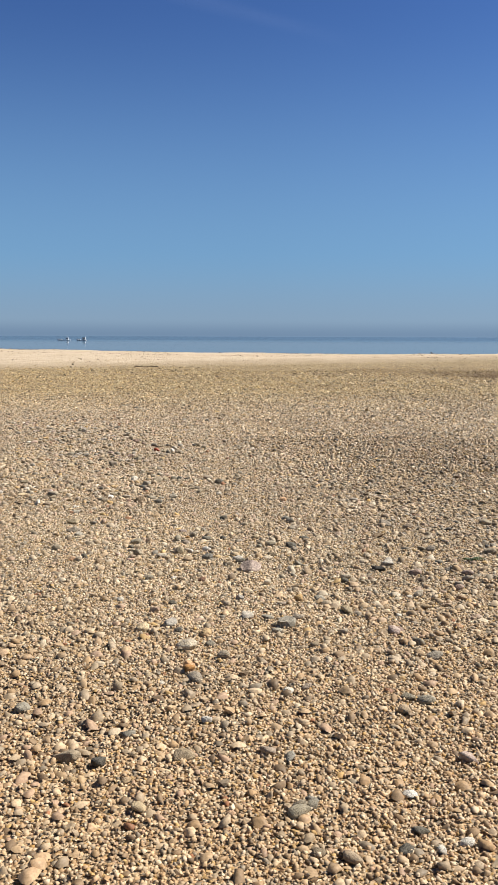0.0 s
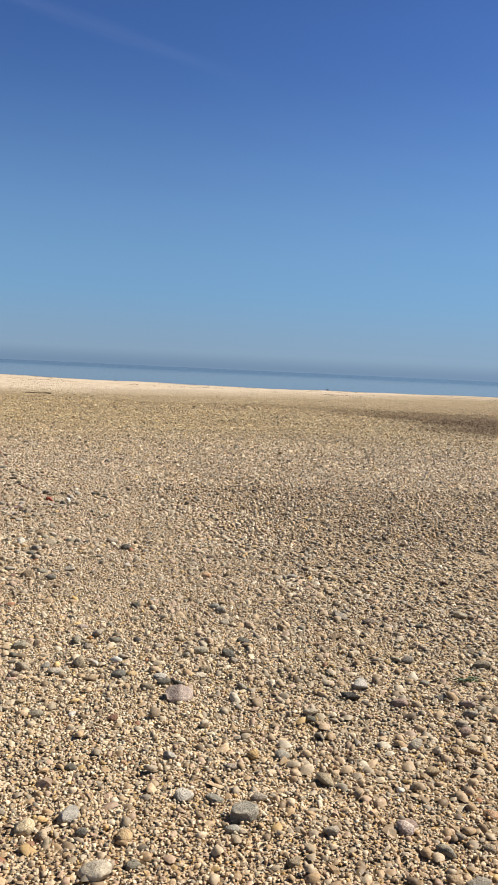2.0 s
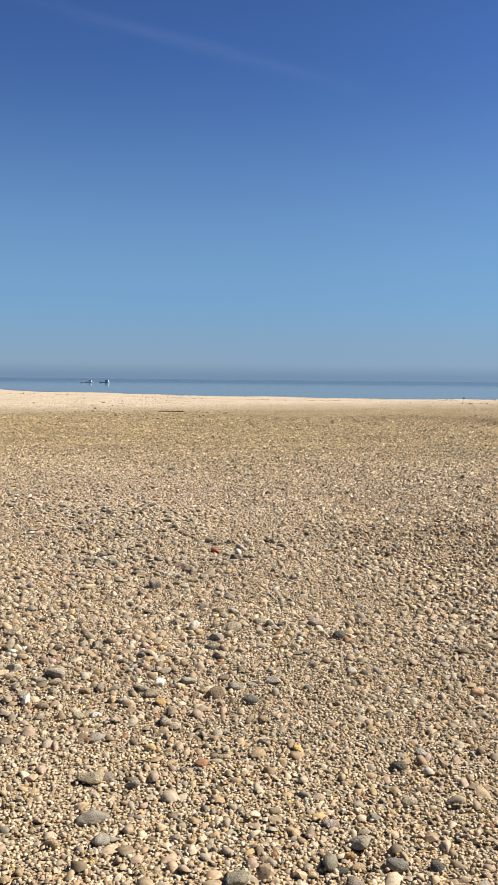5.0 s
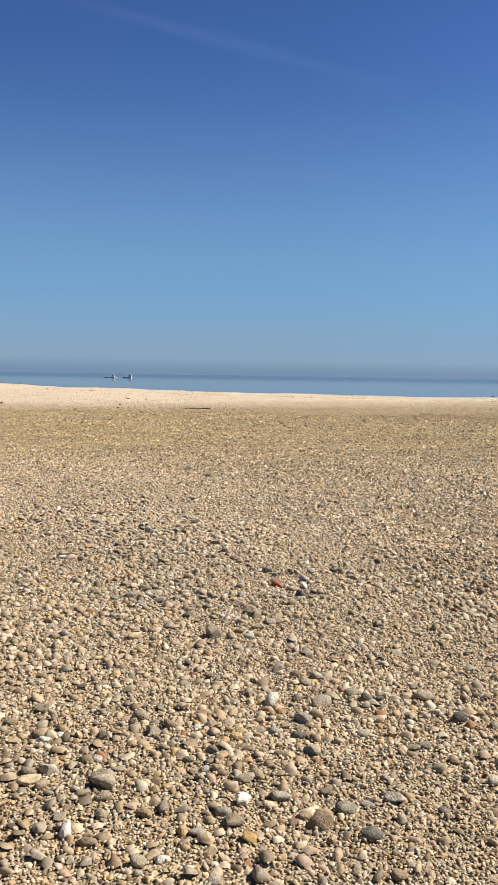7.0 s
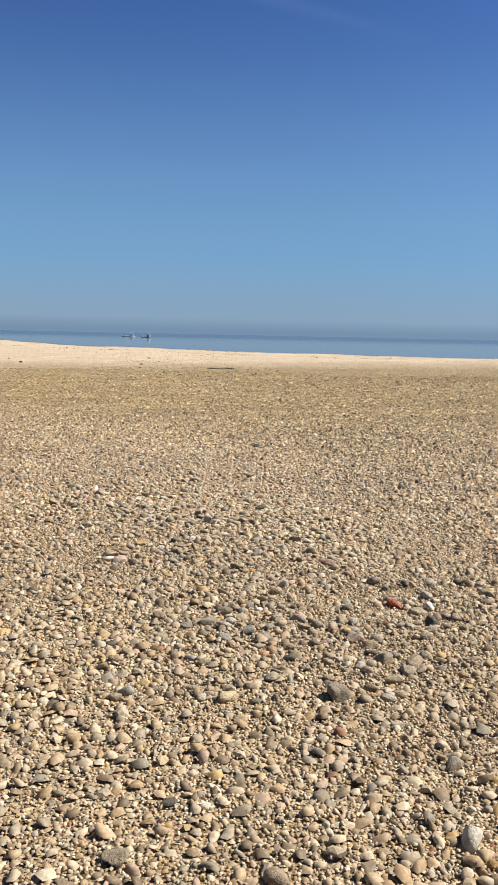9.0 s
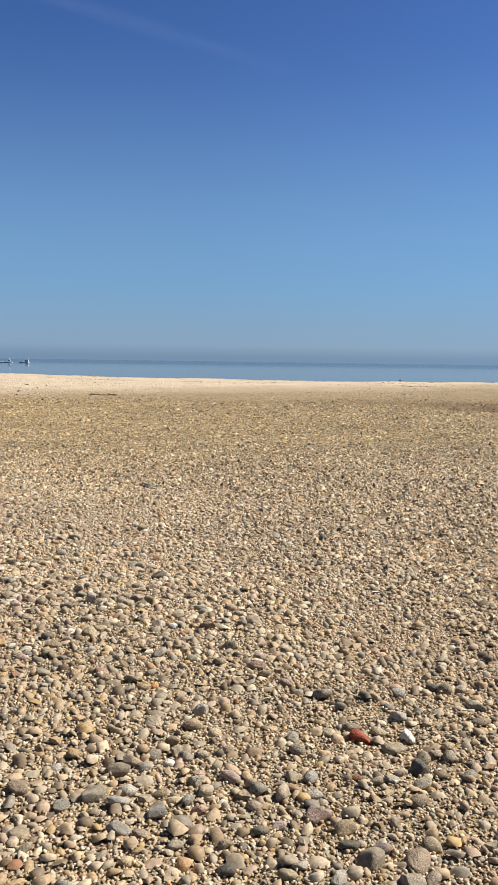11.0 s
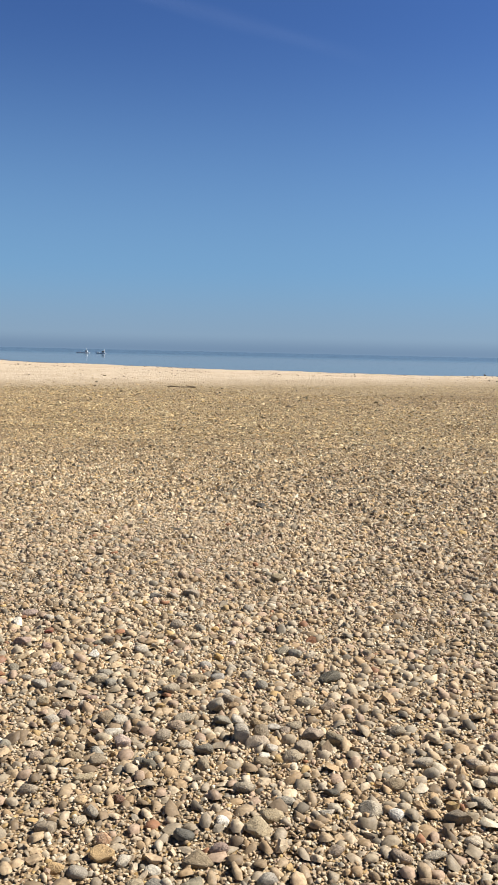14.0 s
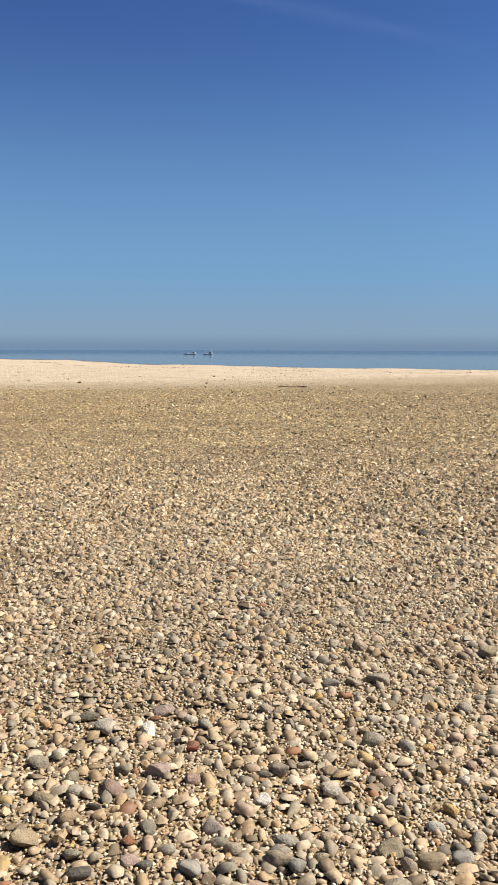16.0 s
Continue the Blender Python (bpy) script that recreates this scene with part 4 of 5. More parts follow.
bedded("dark", -2.043, 10.193, 0.047, -19)
bedded("pink", -0.745, 10.216, 0.059, -37)
bedded("umber", -0.581, 10.221, 0.066, -19)
bedded("umber", -1.207, 10.253, 0.052, 54)
bedded("grey", -1.802, 10.257, 0.056, 42)
bedded("brown", -1.463, 10.322, 0.051, 2)
bedded("umber", -1.837, 10.343, 0.065, -51)
bedded("purple", -1.038, 10.352, 0.047, 2)
bedded("pink", -1.282, 10.450, 0.063, 2)
bedded("brown", -1.103, 10.467, 0.063, 2)
bedded("umber", -0.561, 10.482, 0.063, 28)
bedded("white", -1.214, 10.488, 0.037, 50)
bedded("slate", -1.321, 10.502, 0.057, 66)
bedded("cream", -1.366, 10.509, 0.054, 3)
bedded("pale", -0.899, 10.539, 0.061, -6)
bedded("umber", -1.424, 10.550, 0.049, -6)
bedded("cream", -1.269, 10.557, 0.058, 25)
bedded("pale", -1.524, 10.578, 0.064, -6)
bedded("ochre", -1.269, 10.583, 0.043, -6)
bedded("umber", -0.677, 10.615, 0.056, -6)
bedded("pale", -0.617, 10.637, 0.056, -24)
bedded("pale", -0.900, 10.646, 0.049, -6)
bedded("rust", -0.739, 10.646, 0.038, -6)
bedded("umber", -0.961, 10.652, 0.062, -78)
bedded("grey", -0.338, 10.656, 0.064, 30)
bedded("tan", -1.115, 10.665, 0.062, -78)
bedded("tan", -0.579, 10.689, 0.052, -15)
bedded("dark", -0.305, 10.741, 0.048, -6)
bedded("slate", -1.481, 10.742, 0.050, -6)
bedded("white", -1.795, 10.760, 0.045, 27)
bedded("white", -1.392, 10.772, 0.047, -6)
bedded("grey", -0.461, 10.795, 0.063, 54)
bedded("umber", -1.335, 10.813, 0.059, -6)
bedded("brown", -0.412, 10.829, 0.053, -34)
bedded("umber", -1.450, 10.833, 0.064, 22)
bedded("umber", -1.272, 10.837, 0.052, -6)
bedded("tan", -1.739, 10.848, 0.055, -6)
bedded("cream", -0.349, 10.877, 0.059, -6)
bedded("tan", -1.174, 10.879, 0.060, -25)
bedded("tan", -1.383, 10.941, 0.061, 14)
bedded("slate", -0.928, 10.966, 0.057, -16)
bedded("cream", -1.335, 10.977, 0.056, 31)
bedded("cream", -1.230, 11.001, 0.055, -6)
bedded("grey", -0.784, 11.023, 0.063, -43)
bedded("ochre", -0.373, 11.086, 0.041, -6)
bedded("slate", -0.494, 11.266, 0.053, -45)
bedded("cream", -1.421, 11.295, 0.051, -6)
bedded("cream", -0.386, 11.318, 0.060, 6)
bedded("brown", -1.429, 11.373, 0.055, -28)
bedded("tan", -1.369, 11.377, 0.055, 47)
bedded("slate", -1.597, 11.449, 0.051, 17)
bedded("brown", -0.123, 11.459, 0.059, -29)
bedded("pink", -0.895, 11.513, 0.064, 17)
bedded("orange", -1.483, 11.522, 0.037, 17)
bedded("slate", -1.502, 11.652, 0.056, 20)
bedded("ochre", -2.184, 11.661, 0.043, 2)
bedded("tan", -1.860, 11.684, 0.056, 12)
bedded("pink", -1.733, 11.699, 0.065, -16)
bedded("orange", -1.505, 11.711, 0.049, -7)
bedded("grey", -1.409, 11.721, 0.051, 2)
bedded("grey", -1.365, 11.728, 0.050, -16)
bedded("orange", -1.511, 11.743, 0.048, -6)
bedded("tan", -1.843, 11.750, 0.049, 37)
bedded("tan", -2.244, 11.760, 0.062, -33)
bedded("slate", -1.323, 11.825, 0.065, 2)
bedded("cream", -1.861, 11.831, 0.058, 2)
bedded("grey", -1.614, 11.843, 0.058, 51)
bedded("pale", -1.684, 11.881, 0.049, 22)
bedded("slate", -1.951, 11.908, 0.057, 61)
bedded("grey", -1.998, 11.932, 0.065, 52)
bedded("white", -1.540, 11.945, 0.049, 39)
bedded("slate", -2.128, 11.959, 0.050, -8)
bedded("grey", -2.177, 11.960, 0.051, 22)
bedded("grey", -1.351, 11.962, 0.059, 22)
bedded("pale", -1.302, 11.977, 0.066, -8)
bedded("pale", -1.825, 11.996, 0.053, 2)
bedded("brown", -1.388, 11.996, 0.056, -17)
bedded("pale", -2.348, 12.002, 0.058, 2)
bedded("white", -2.143, 12.022, 0.042, 2)
bedded("pale", -2.230, 12.055, 0.058, 53)
bedded("umber", -1.181, 12.069, 0.057, -18)
bedded("brown", -1.448, 12.114, 0.063, -18)
bedded("pink", -1.966, 12.120, 0.059, -18)
bedded("brown", -1.630, 12.133, 0.052, 2)
bedded("cream", -1.222, 12.205, 0.051, -19)
bedded("cream", -2.389, 12.234, 0.057, 24)
bedded("pale", -2.369, 12.281, 0.055, -60)
bedded("ochre", -2.416, 12.341, 0.042, 2)
bedded("pale", -1.641, 12.342, 0.051, 2)
bedded("white", -2.516, 12.542, 0.041, 5)
bedded("umber", -2.419, 12.626, 0.064, 5)
bedded("dark", -2.267, 12.633, 0.042, 5)
bedded("brown", -2.639, 12.653, 0.058, 5)
bedded("umber", -1.846, 12.656, 0.063, 5)
bedded("umber", -2.508, 12.658, 0.057, -13)
bedded("slate", -2.231, 12.671, 0.059, -29)
bedded("ochre", -2.372, 12.693, 0.036, 5)
bedded("slate", -2.434, 12.693, 0.060, -4)
bedded("slate", -2.774, 12.730, 0.052, 79)
bedded("pale", -1.819, 12.763, 0.055, 5)
bedded("grey", -2.596, 12.766, 0.057, 5)
bedded("cream", -2.138, 12.771, 0.065, -4)
bedded("grey", -1.624, 12.794, 0.058, -14)
bedded("dark", -2.861, 12.795, 0.046, 5)
bedded("brown", -2.176, 12.914, 0.061, -5)
bedded("brown", -1.766, 12.927, 0.051, 5)
bedded("grey", -1.344, 12.934, 0.066, 2)
bedded("pale", -1.815, 12.939, 0.063, 5)
bedded("tan", -1.873, 12.949, 0.057, -31)
bedded("grey", -1.723, 12.959, 0.061, -5)
bedded("pale", -2.666, 12.964, 0.065, -15)
bedded("grey", -2.958, 12.967, 0.062, 5)
bedded("pale", -2.396, 12.982, 0.064, 25)
bedded("pale", -1.954, 12.988, 0.064, -62)
bedded("umber", -2.342, 13.009, 0.066, 5)
bedded("pink", -2.627, 13.012, 0.064, 42)
bedded("orange", -2.485, 13.067, 0.041, 35)
bedded("tan", -2.613, 13.087, 0.057, -33)
bedded("tan", -2.678, 13.102, 0.052, 5)
bedded("pale", -2.579, 13.111, 0.050, 86)
bedded("grey", -2.738, 13.114, 0.061, 5)
bedded("pale", -2.442, 13.123, 0.056, 5)
bedded("brown", -1.970, 13.128, 0.056, 43)
bedded("pink", -2.561, 13.200, 0.062, -25)
bedded("pale", -2.020, 13.284, 0.066, 27)
bedded("dark", -2.925, 13.285, 0.048, 9)
bedded("pink", -2.971, 13.285, 0.059, 35)
bedded("pale", -2.891, 13.372, 0.054, -1)
bedded("rust", -3.000, 13.382, 0.046, 9)
bedded("slate", -1.862, 13.390, 0.059, -17)
bedded("brown", -2.211, 13.407, 0.062, -33)
bedded("tan", -2.702, 13.413, 0.057, 9)
bedded("grey", -2.452, 13.422, 0.049, 9)
bedded("grey", -2.574, 13.429, 0.065, 9)
bedded("slate", -2.747, 13.443, 0.058, 9)
bedded("slate", -2.964, 13.467, 0.065, -65)
bedded("slate", -2.206, 13.473, 0.051, -58)
bedded("pale", -2.057, 13.478, 0.066, -1)
bedded("slate", -2.553, 13.488, 0.066, 9)
bedded("pale", -1.931, 13.521, 0.056, 28)
bedded("tan", -2.435, 13.532, 0.060, 18)
bedded("dark", -3.159, 13.545, 0.041, 9)
bedded("ochre", -3.093, 13.551, 0.037, 9)
bedded("pale", -2.005, 13.590, 0.056, 45)
bedded("ochre", -2.049, 13.612, 0.048, -28)
bedded("cream", -1.814, 13.626, 0.051, -7)
bedded("pale", -2.129, 13.632, 0.066, -1)
bedded("ochre", -2.804, 13.634, 0.037, 83)
bedded("slate", -3.287, 13.708, 0.063, 47)
bedded("pink", -2.893, 13.773, 0.059, 19)
bedded("slate", -3.140, 13.777, 0.059, -30)
bedded("cream", -1.631, 13.798, 0.064, 18)
bedded("slate", -2.666, 13.873, 0.055, -2)
bedded("brown", -2.458, 13.924, 0.062, 30)
bedded("purple", -2.016, 13.931, 0.049, -30)
bedded("pink", -2.288, 13.936, 0.050, 47)
bedded("slate", -2.548, 13.961, 0.051, 9)
bedded("umber", -2.384, 13.982, 0.061, 20)
bedded("tan", -2.315, 13.990, 0.059, -22)
bedded("rust", -2.957, 14.041, 0.048, 9)
bedded("pink", -1.976, 14.062, 0.051, 9)
bedded("ochre", -3.563, 14.150, 0.048, -34)
bedded("ochre", -2.116, 14.168, 0.043, 9)
bedded("grey", -2.937, 14.214, 0.066, 9)
bedded("rust", -3.153, 14.256, 0.047, 9)
bedded("pale", -3.010, 14.258, 0.061, 42)
bedded("brown", -2.737, 14.370, 0.063, 9)
bedded("pale", -1.953, 14.553, 0.065, 9)


# ---- small things on the beach ----
def part(name, bm, mat, parent, label="", smooth_faces=False):
    for f in bm.faces:
        f.smooth = smooth_faces
    me = bpy.data.meshes.new(name)
    bm.to_mesh(me)
    bm.free()
    me.materials.append(mat)
    ob = new(name, me)
    ob.parent = parent
    if label:
        ob["label"] = label
    return ob


def tube(bm, points, radii, sides=7):
    """A bent, tapering rod through the points, closed at both ends."""
    rings = []
    for k, p in enumerate(points):
        a, b = Vector(points[max(k - 1, 0)]), Vector(points[min(k + 1, len(points) - 1)])
        ahead = (b - a).normalized()
        side = ahead.cross(Vector((0.13, 0.21, 0.97))).normalized()
        up = side.cross(ahead)
        rings.append([bm.verts.new(Vector(p) + radii[k] * (math.cos(2 * math.pi * s / sides) * side + math.sin(2 * math.pi * s / sides) * up)) for s in range(sides)])
    for a, b in zip(rings[:-1], rings[1:]):
        for s in range(sides):
            bm.faces.new((a[s], a[(s + 1) % sides], b[(s + 1) % sides], b[s]))
    bm.faces.new(rings[0][::-1])
    bm.faces.new(rings[-1])
    return bm


def box(bm, x0, x1, y0, y1, z0, z1, bevel=0.0):
    made = bmesh.ops.create_cube(bm, size=1.0)["verts"]
    for v in made:
        v.co = Vector(((x0, x1)[v.co.x > 0], (y0, y1)[v.co.y > 0], (z0, z1)[v.co.z > 0]))
    if bevel:
        edges = list({e for v in made for e in v.link_edges})
        bmesh.ops.bevel(bm, geom=edges, offset=bevel, segments=2, affect="EDGES")
    return bm


def plain(name, colour, rough=0.6, grain=6.0, vary=0.3):
    mat, tree, bsdf = material(name, rough)
    where = tree.nodes.new("ShaderNodeTexCoord").outputs["Object"]
    worn = ramp(tree, noise_at(tree, where, grain, 6.0, 0.65), [(0.3, tuple(c * (1 - vary) for c in colour)), (0.7, tuple(min(1.0, c * (1 + vary * 0.5)) for c in colour))])
    tree.links.new(worn, bsdf.inputs["Base Color"])
    return mat


M_WOOD = plain("weathered_driftwood", (0.09, 0.056, 0.03), 0.85, 9.0, 0.45)
M_SCRAP = plain("dry_scraps", (0.112, 0.08, 0.05), 0.9, 3.0, 0.5)
M_WEED = plain("green_weed", (0.05, 0.078, 0.014), 0.6, 60.0, 0.4)

branch = new("driftwood_branch")
bx, by = -7.92, 66.8
branch.location = (bx, by, float(ground_z(bx, by)))
tagged(branch, "dark bare driftwood branch lying on pale sand", "driftwood")
wood = random.Random(5)
stem = [(-0.95 + 0.19 * k, 0.05 * math.sin(k * 1.3) + wood.uniform(-0.03, 0.03), 0.02 + 0.018 * math.sin(k * 0.9)) for k in range(11)]
part("stem", tube(bmesh.new(), stem, [0.018 + 0.0035 * k for k in range(11)]), M_WOOD, branch, smooth_faces=True)
for k, (rise, reach) in ((2, (0.10, -0.25)), (4, (0.14, 0.22)), (6, (0.11, 0.30)), (8, (0.12, -0.2))):
    p = Vector(stem[k])
    tip = [p, p + Vector((-0.10, reach * 0.4, rise * 0.7)), p + Vector((-0.26, reach, rise))]
    part("twig", tube(bmesh.new(), tip, [0.014, 0.010, 0.005], 6), M_WOOD, branch, smooth_faces=True)

weed = new("weed_sprig")
weed.location = (1.88, 5.745, float(ground_z(1.88, 5.745)) + 0.012)
tagged(weed, "limp green strands of weed caught among pebbles", "weed")
for k in range(9):
    a, l = wood.uniform(-0.5, 0.5) + (math.pi if k % 2 else 0), wood.uniform(0.045, 0.085)
    s = Vector((wood.uniform(-0.02, 0.02), wood.uniform(-0.012, 0.012), 0))
    pts = [s, s + Vector((math.cos(a) * l * 0.5, math.sin(a) * l * 0.4, 0.014)), s + Vector((math.cos(a) * l, math.sin(a) * l * 0.6, 0.004))]
    part("strand", tube(bmesh.new(), pts, [0.003, 0.004, 0.0015], 5), M_WEED, weed, smooth_faces=True)


def boulder(x, y, length, rock, label):
    ob = stone(rock, x, y, length, 15, "angular")
    ob.name = "rock"
    ob["label"], ob["category"], ob["group"] = label, "rock", "far rocks"


boulder(23.6, 114.0, 0.42, "black", "small dark rock on the crest of the beach")
boulder(-24.1, 71.7, 0.26, "dark", "dark rock resting on pale sand")
boulder(-4.8, 58.1, 0.15, "dark", "dark fist-sized rock on pale sand")
boulder(-10.1, 56.5, 0.15, "dark", "dark fist-sized rock on pale sand")
boulder(13.7, 64.4, 0.18, "umber", "brown rock lying on pale sand")
boulder(-16.7, 85.4, 0.24, "dark", "dark rock resting on pale sand")
boulder(1.6, 12.0, 0.085, "black", "near-black stone standing proud of shingle")
boulder(-1.92, 18.3, 0.10, "black", "near-black stone standing proud of shingle")
boulder(-0.28, 14.77, 0.075, "dark", "dark stone standing proud of shingle")


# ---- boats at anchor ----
# Distance haze is put into the hull and deck colours, paling them.
M_HULL = plain("hazed_hull", (0.46, 0.52, 0.58), 0.5, 0.8, 0.3)
M_WHITE = plain("white_boat_paint", (0.62, 0.62, 0.60), 0.4, 1.0, 0.12)
M_DECK = plain("hazed_deck", (0.40, 0.43, 0.46), 0.7, 1.5, 0.3)
M_GLASS, _, glass = material("cabin_glass", 0.05)
glass.inputs["Base Color"].default_value = (0.02, 0.025, 0.03, 1)


def hull(length, beam, free):
    """A sheered hull, bow towards -x, afloat at z = 0."""
    bm = bmesh.new()
    rows = []
    for k in range(11):
        u = k / 10
        x = -length / 2 + length * u
        w = beam / 2 * min(1.0, (u * 1.9) ** 0.6) * (1 - 0.12 * max(0, u - 0.7) / 0.3)
        top = free * (1 + 0.75 * (1 - u) ** 3)
        rows.append([bm.verts.new(p) for p in ((x, -w, top), (x, -w * 0.94, top * 0.45), (x, -w * 0.7, -0.35), (x, 0, -0.55), (x, w * 0.7, -0.35), (x, w * 0.94, top * 0.45), (x, w, top), (x, w * 0.93, top - 0.14), (x, -w * 0.93, top - 0.14))])
    for a, b in zip(rows[:-1], rows[1:]):
        for s in range(9):
            bm.faces.new((a[s], b[s], b[(s + 1) % 9], a[(s + 1) % 9]))
    bm.faces.new(rows[0])
    bm.faces.new(rows[-1][::-1])
    bmesh.ops.recalc_face_normals(bm, faces=bm.faces)
    return bm


def fishing_boat(x, y, length, label, cabin, mast):
    boat = new("fishing_boat")
    boat.location = (x, y, SEA)
    tagged(boat, label, "boat", "boats at anchor")
    part("hull", hull(length, length * 0.3, 0.62), M_HULL, boat, "hull in blue-grey lightened for distance haze", True)
    part("rubbing_strake", box(bmesh.new(), -length * 0.30, length * 0.48, -length * 0.158, -length * 0.150, 0.62, 0.72, 0.02), M_WHITE, boat)
    c0, c1, deep, tall = cabin
    house = part("wheelhouse", box(bmesh.new(), c0, c1, -deep, deep, 0.60, 0.60 + tall, 0.08), M_WHITE, boat, "white wheelhouse")
    part("wheelhouse_roof", box(bmesh.new(), c0 - 0.2, c1 + 0.15, -deep - 0.12, deep + 0.12, 0.604 + tall, 0.70 + tall, 0.03), M_WHITE, boat)
    n = max(2, int((c1 - c0) / 0.8))
    for k in range(n):
        a = c0 + 0.15 + (c1 - c0 - 0.3) * k / n
        part("window", box(bmesh.new(), a, a + (c1 - c0 - 0.3) / n - 0.12, -deep - 0.012, -deep + 0.03, 0.60 + tall * 0.55, 0.60 + tall * 0.85), M_GLASS, house, "dark cabin window")
    mx, mh = mast
    part("mast", tube(bmesh.new(), [(mx, 0, 0.5), (mx, 0, mh * 0.6), (mx + 0.05, 0, mh)], [0.13, 0.10, 0.06], 8), M_WHITE, boat, "tall white mast", True)
    part("boom", tube(bmesh.new(), [(mx, 0, 1.9), (mx - length * 0.28, 0, 2.3)], [0.07, 0.05], 6), M_DECK, boat)
    part("net_drum", tube(bmesh.new(), [(-length * 0.18, -0.8, 0.95), (-length * 0.18, 0.8, 0.95)], [0.42, 0.42], 12), M_DECK, boat)
    part("bow_rail", tube(bmesh.new(), [(-length * 0.46, 0, 1.55), (-length * 0.36, -length * 0.08, 1.5), (-length * 0.2, -length * 0.13, 1.35)], [0.04, 0.04, 0.04], 6), M_DECK, boat)
    return boat


fishing_boat(-164.2, 742.0, 11.2, "haze-paled blue-grey fishing boat with a slim white mast, anchored offshore", (2.0, 4.0, 1.0, 1.7), (2.9, 4.2))
fishing_boat(-147.6, 736.0, 8.6, "haze-paled blue-grey fishing boat with a white wheelhouse, anchored offshore", (0.8, 3.3, 1.1, 1.9), (2.9, 3.7))


# ---- a fading vapour trail, high and far ----
trail_mat, trail_tree, trail_bsdf = material("vapour", 1.0)
trail_tree.nodes.remove(trail_bsdf)
seen_at = trail_tree.nodes.new("ShaderNodeTexCoord").outputs["UV"]
bands = trail_tree.nodes.new("ShaderNodeSeparateXYZ")
trail_tree.links.new(seen_at, bands.inputs[0])
across = ramp(trail_tree, bands.outputs["Y"], [(0.0, (0, 0, 0)), (0.5, (1, 1, 1)), (1.0, (0, 0, 0))], "EASE")
endwise = ramp(trail_tree, bands.outputs["X"], [(0.0, (0.2, 0.2, 0.2)), (0.42, (1, 1, 1)), (0.72, (0.8, 0.8, 0.8)), (1.0, (0, 0, 0))], "EASE")
streak = node(trail_tree, "ShaderNodeMapping", Scale=(9.0, 2.0, 1.0))
trail_tree.links.new(seen_at, streak.inputs["Vector"])
wisps = math_node(trail_tree, "ADD", math_node(trail_tree, "MULTIPLY", noise_at(trail_tree, streak.outputs[0], 1.0, 5.0), 0.9), 0.25)
thin = math_node(trail_tree, "MULTIPLY", math_node(trail_tree, "MULTIPLY", across, endwise), math_node(trail_tree, "MULTIPLY", wisps, 0.0115))
vapour = node(trail_tree, "ShaderNodeBsdfTranslucent", Color=(0.78, 0.86, 1.0, 1))
clear = trail_tree.nodes.new("ShaderNodeBsdfTransparent")
veiled = trail_tree.nodes.new("ShaderNodeMixShader")
trail_tree.links.new(thin, veiled.inputs[0])
trail_tree.links.new(clear.outputs[0], veiled.inputs[1])
trail_tree.links.new(vapour.outputs[0], veiled.inputs[2])
trail_tree.links.new(veiled.outputs[0], trail_tree.nodes["Material Output"].inputs["Surface"])
trail_me = bpy.data.meshes.new("vapour_trail")
steps, tv, tf = 24, [], []
for k in range(steps + 1):
    u = k / steps
    cx, cz = 3000 * (-0.33 + 0.46 * u), 3000 * (0.437 - 0.120 * u)
    for side in (-1, 1):
        tv.append((cx + side * 11, 3000 + side * (125 + 15 * math.sin(u * 14)), cz))
    if k:
        tf.append((2 * k - 2, 2 * k, 2 * k + 1, 2 * k - 1))
trail_me.from_pydata(tv, [], tf)
uv = trail_me.uv_layers.new(name="UVMap")
for loop in trail_me.loops:
    uv.data[loop.index].uv = ((loop.vertex_index // 2) / steps, loop.vertex_index % 2)
trail_me.materials.append(trail_mat)
trail = new("vapour_trail", trail_me)
tagged(trail, "faint fading white vapour trail in clear blue sky", "backdrop", kind="structure")


# ---- loose shingle ----
class Bed:
    """A fine chequer over the strip near the camera that remembers where stones already lie."""

    def __init__(self, y0, y1, half, cell):
        self.y0, self.half, self.cell = y0, half, cell
        self.full = np.zeros((int((y1 - y0) / cell) + 1, int(2 * half / cell) + 1), bool)

    def spot(self, x, y):
        return int((y - self.y0) / self.cell), int((x - float(axis_x(y)) + self.half) / self.cell)

    def fill(self, x, y, r):
        i, j = self.spot(x, y)
        k = max(0, int(r / self.cell))
        self.full[max(0, i - k) : i + k + 1, max(0, j - k) : j + k + 1] = True

    def put(self, x, y, r):
        i, j = self.spot(x, y)
        if not (0 <= i < self.full.shape[0] and 0 <= j < self.full.shape[1]) or self.full[i, j]:
            return False
        self.fill(x, y, r * 0.47)
        return True


bed = Bed(2.2, 19.2, 2.6, 0.004)


def strip(y):
    """Left and right bounds of the ground within the camera's view along the walk."""
    left = np.minimum(0.53 - 0.33 * (y - 0.6), np.where(y > 13, -2.2 - 0.48 * (y - 11), 9.0)) - 0.3
    return left, np.maximum(0.5 + 0.46 * (y - 2.0), 0.65 + 0.34 * (y - 0.6))


def ahead(x, y):
    left, right = strip(y)
    ragged = 0.35 * lattice(x, y, 0.4, 9)
    return (x > left - 0.2 + ragged) & (x < right + 0.4 + ragged)


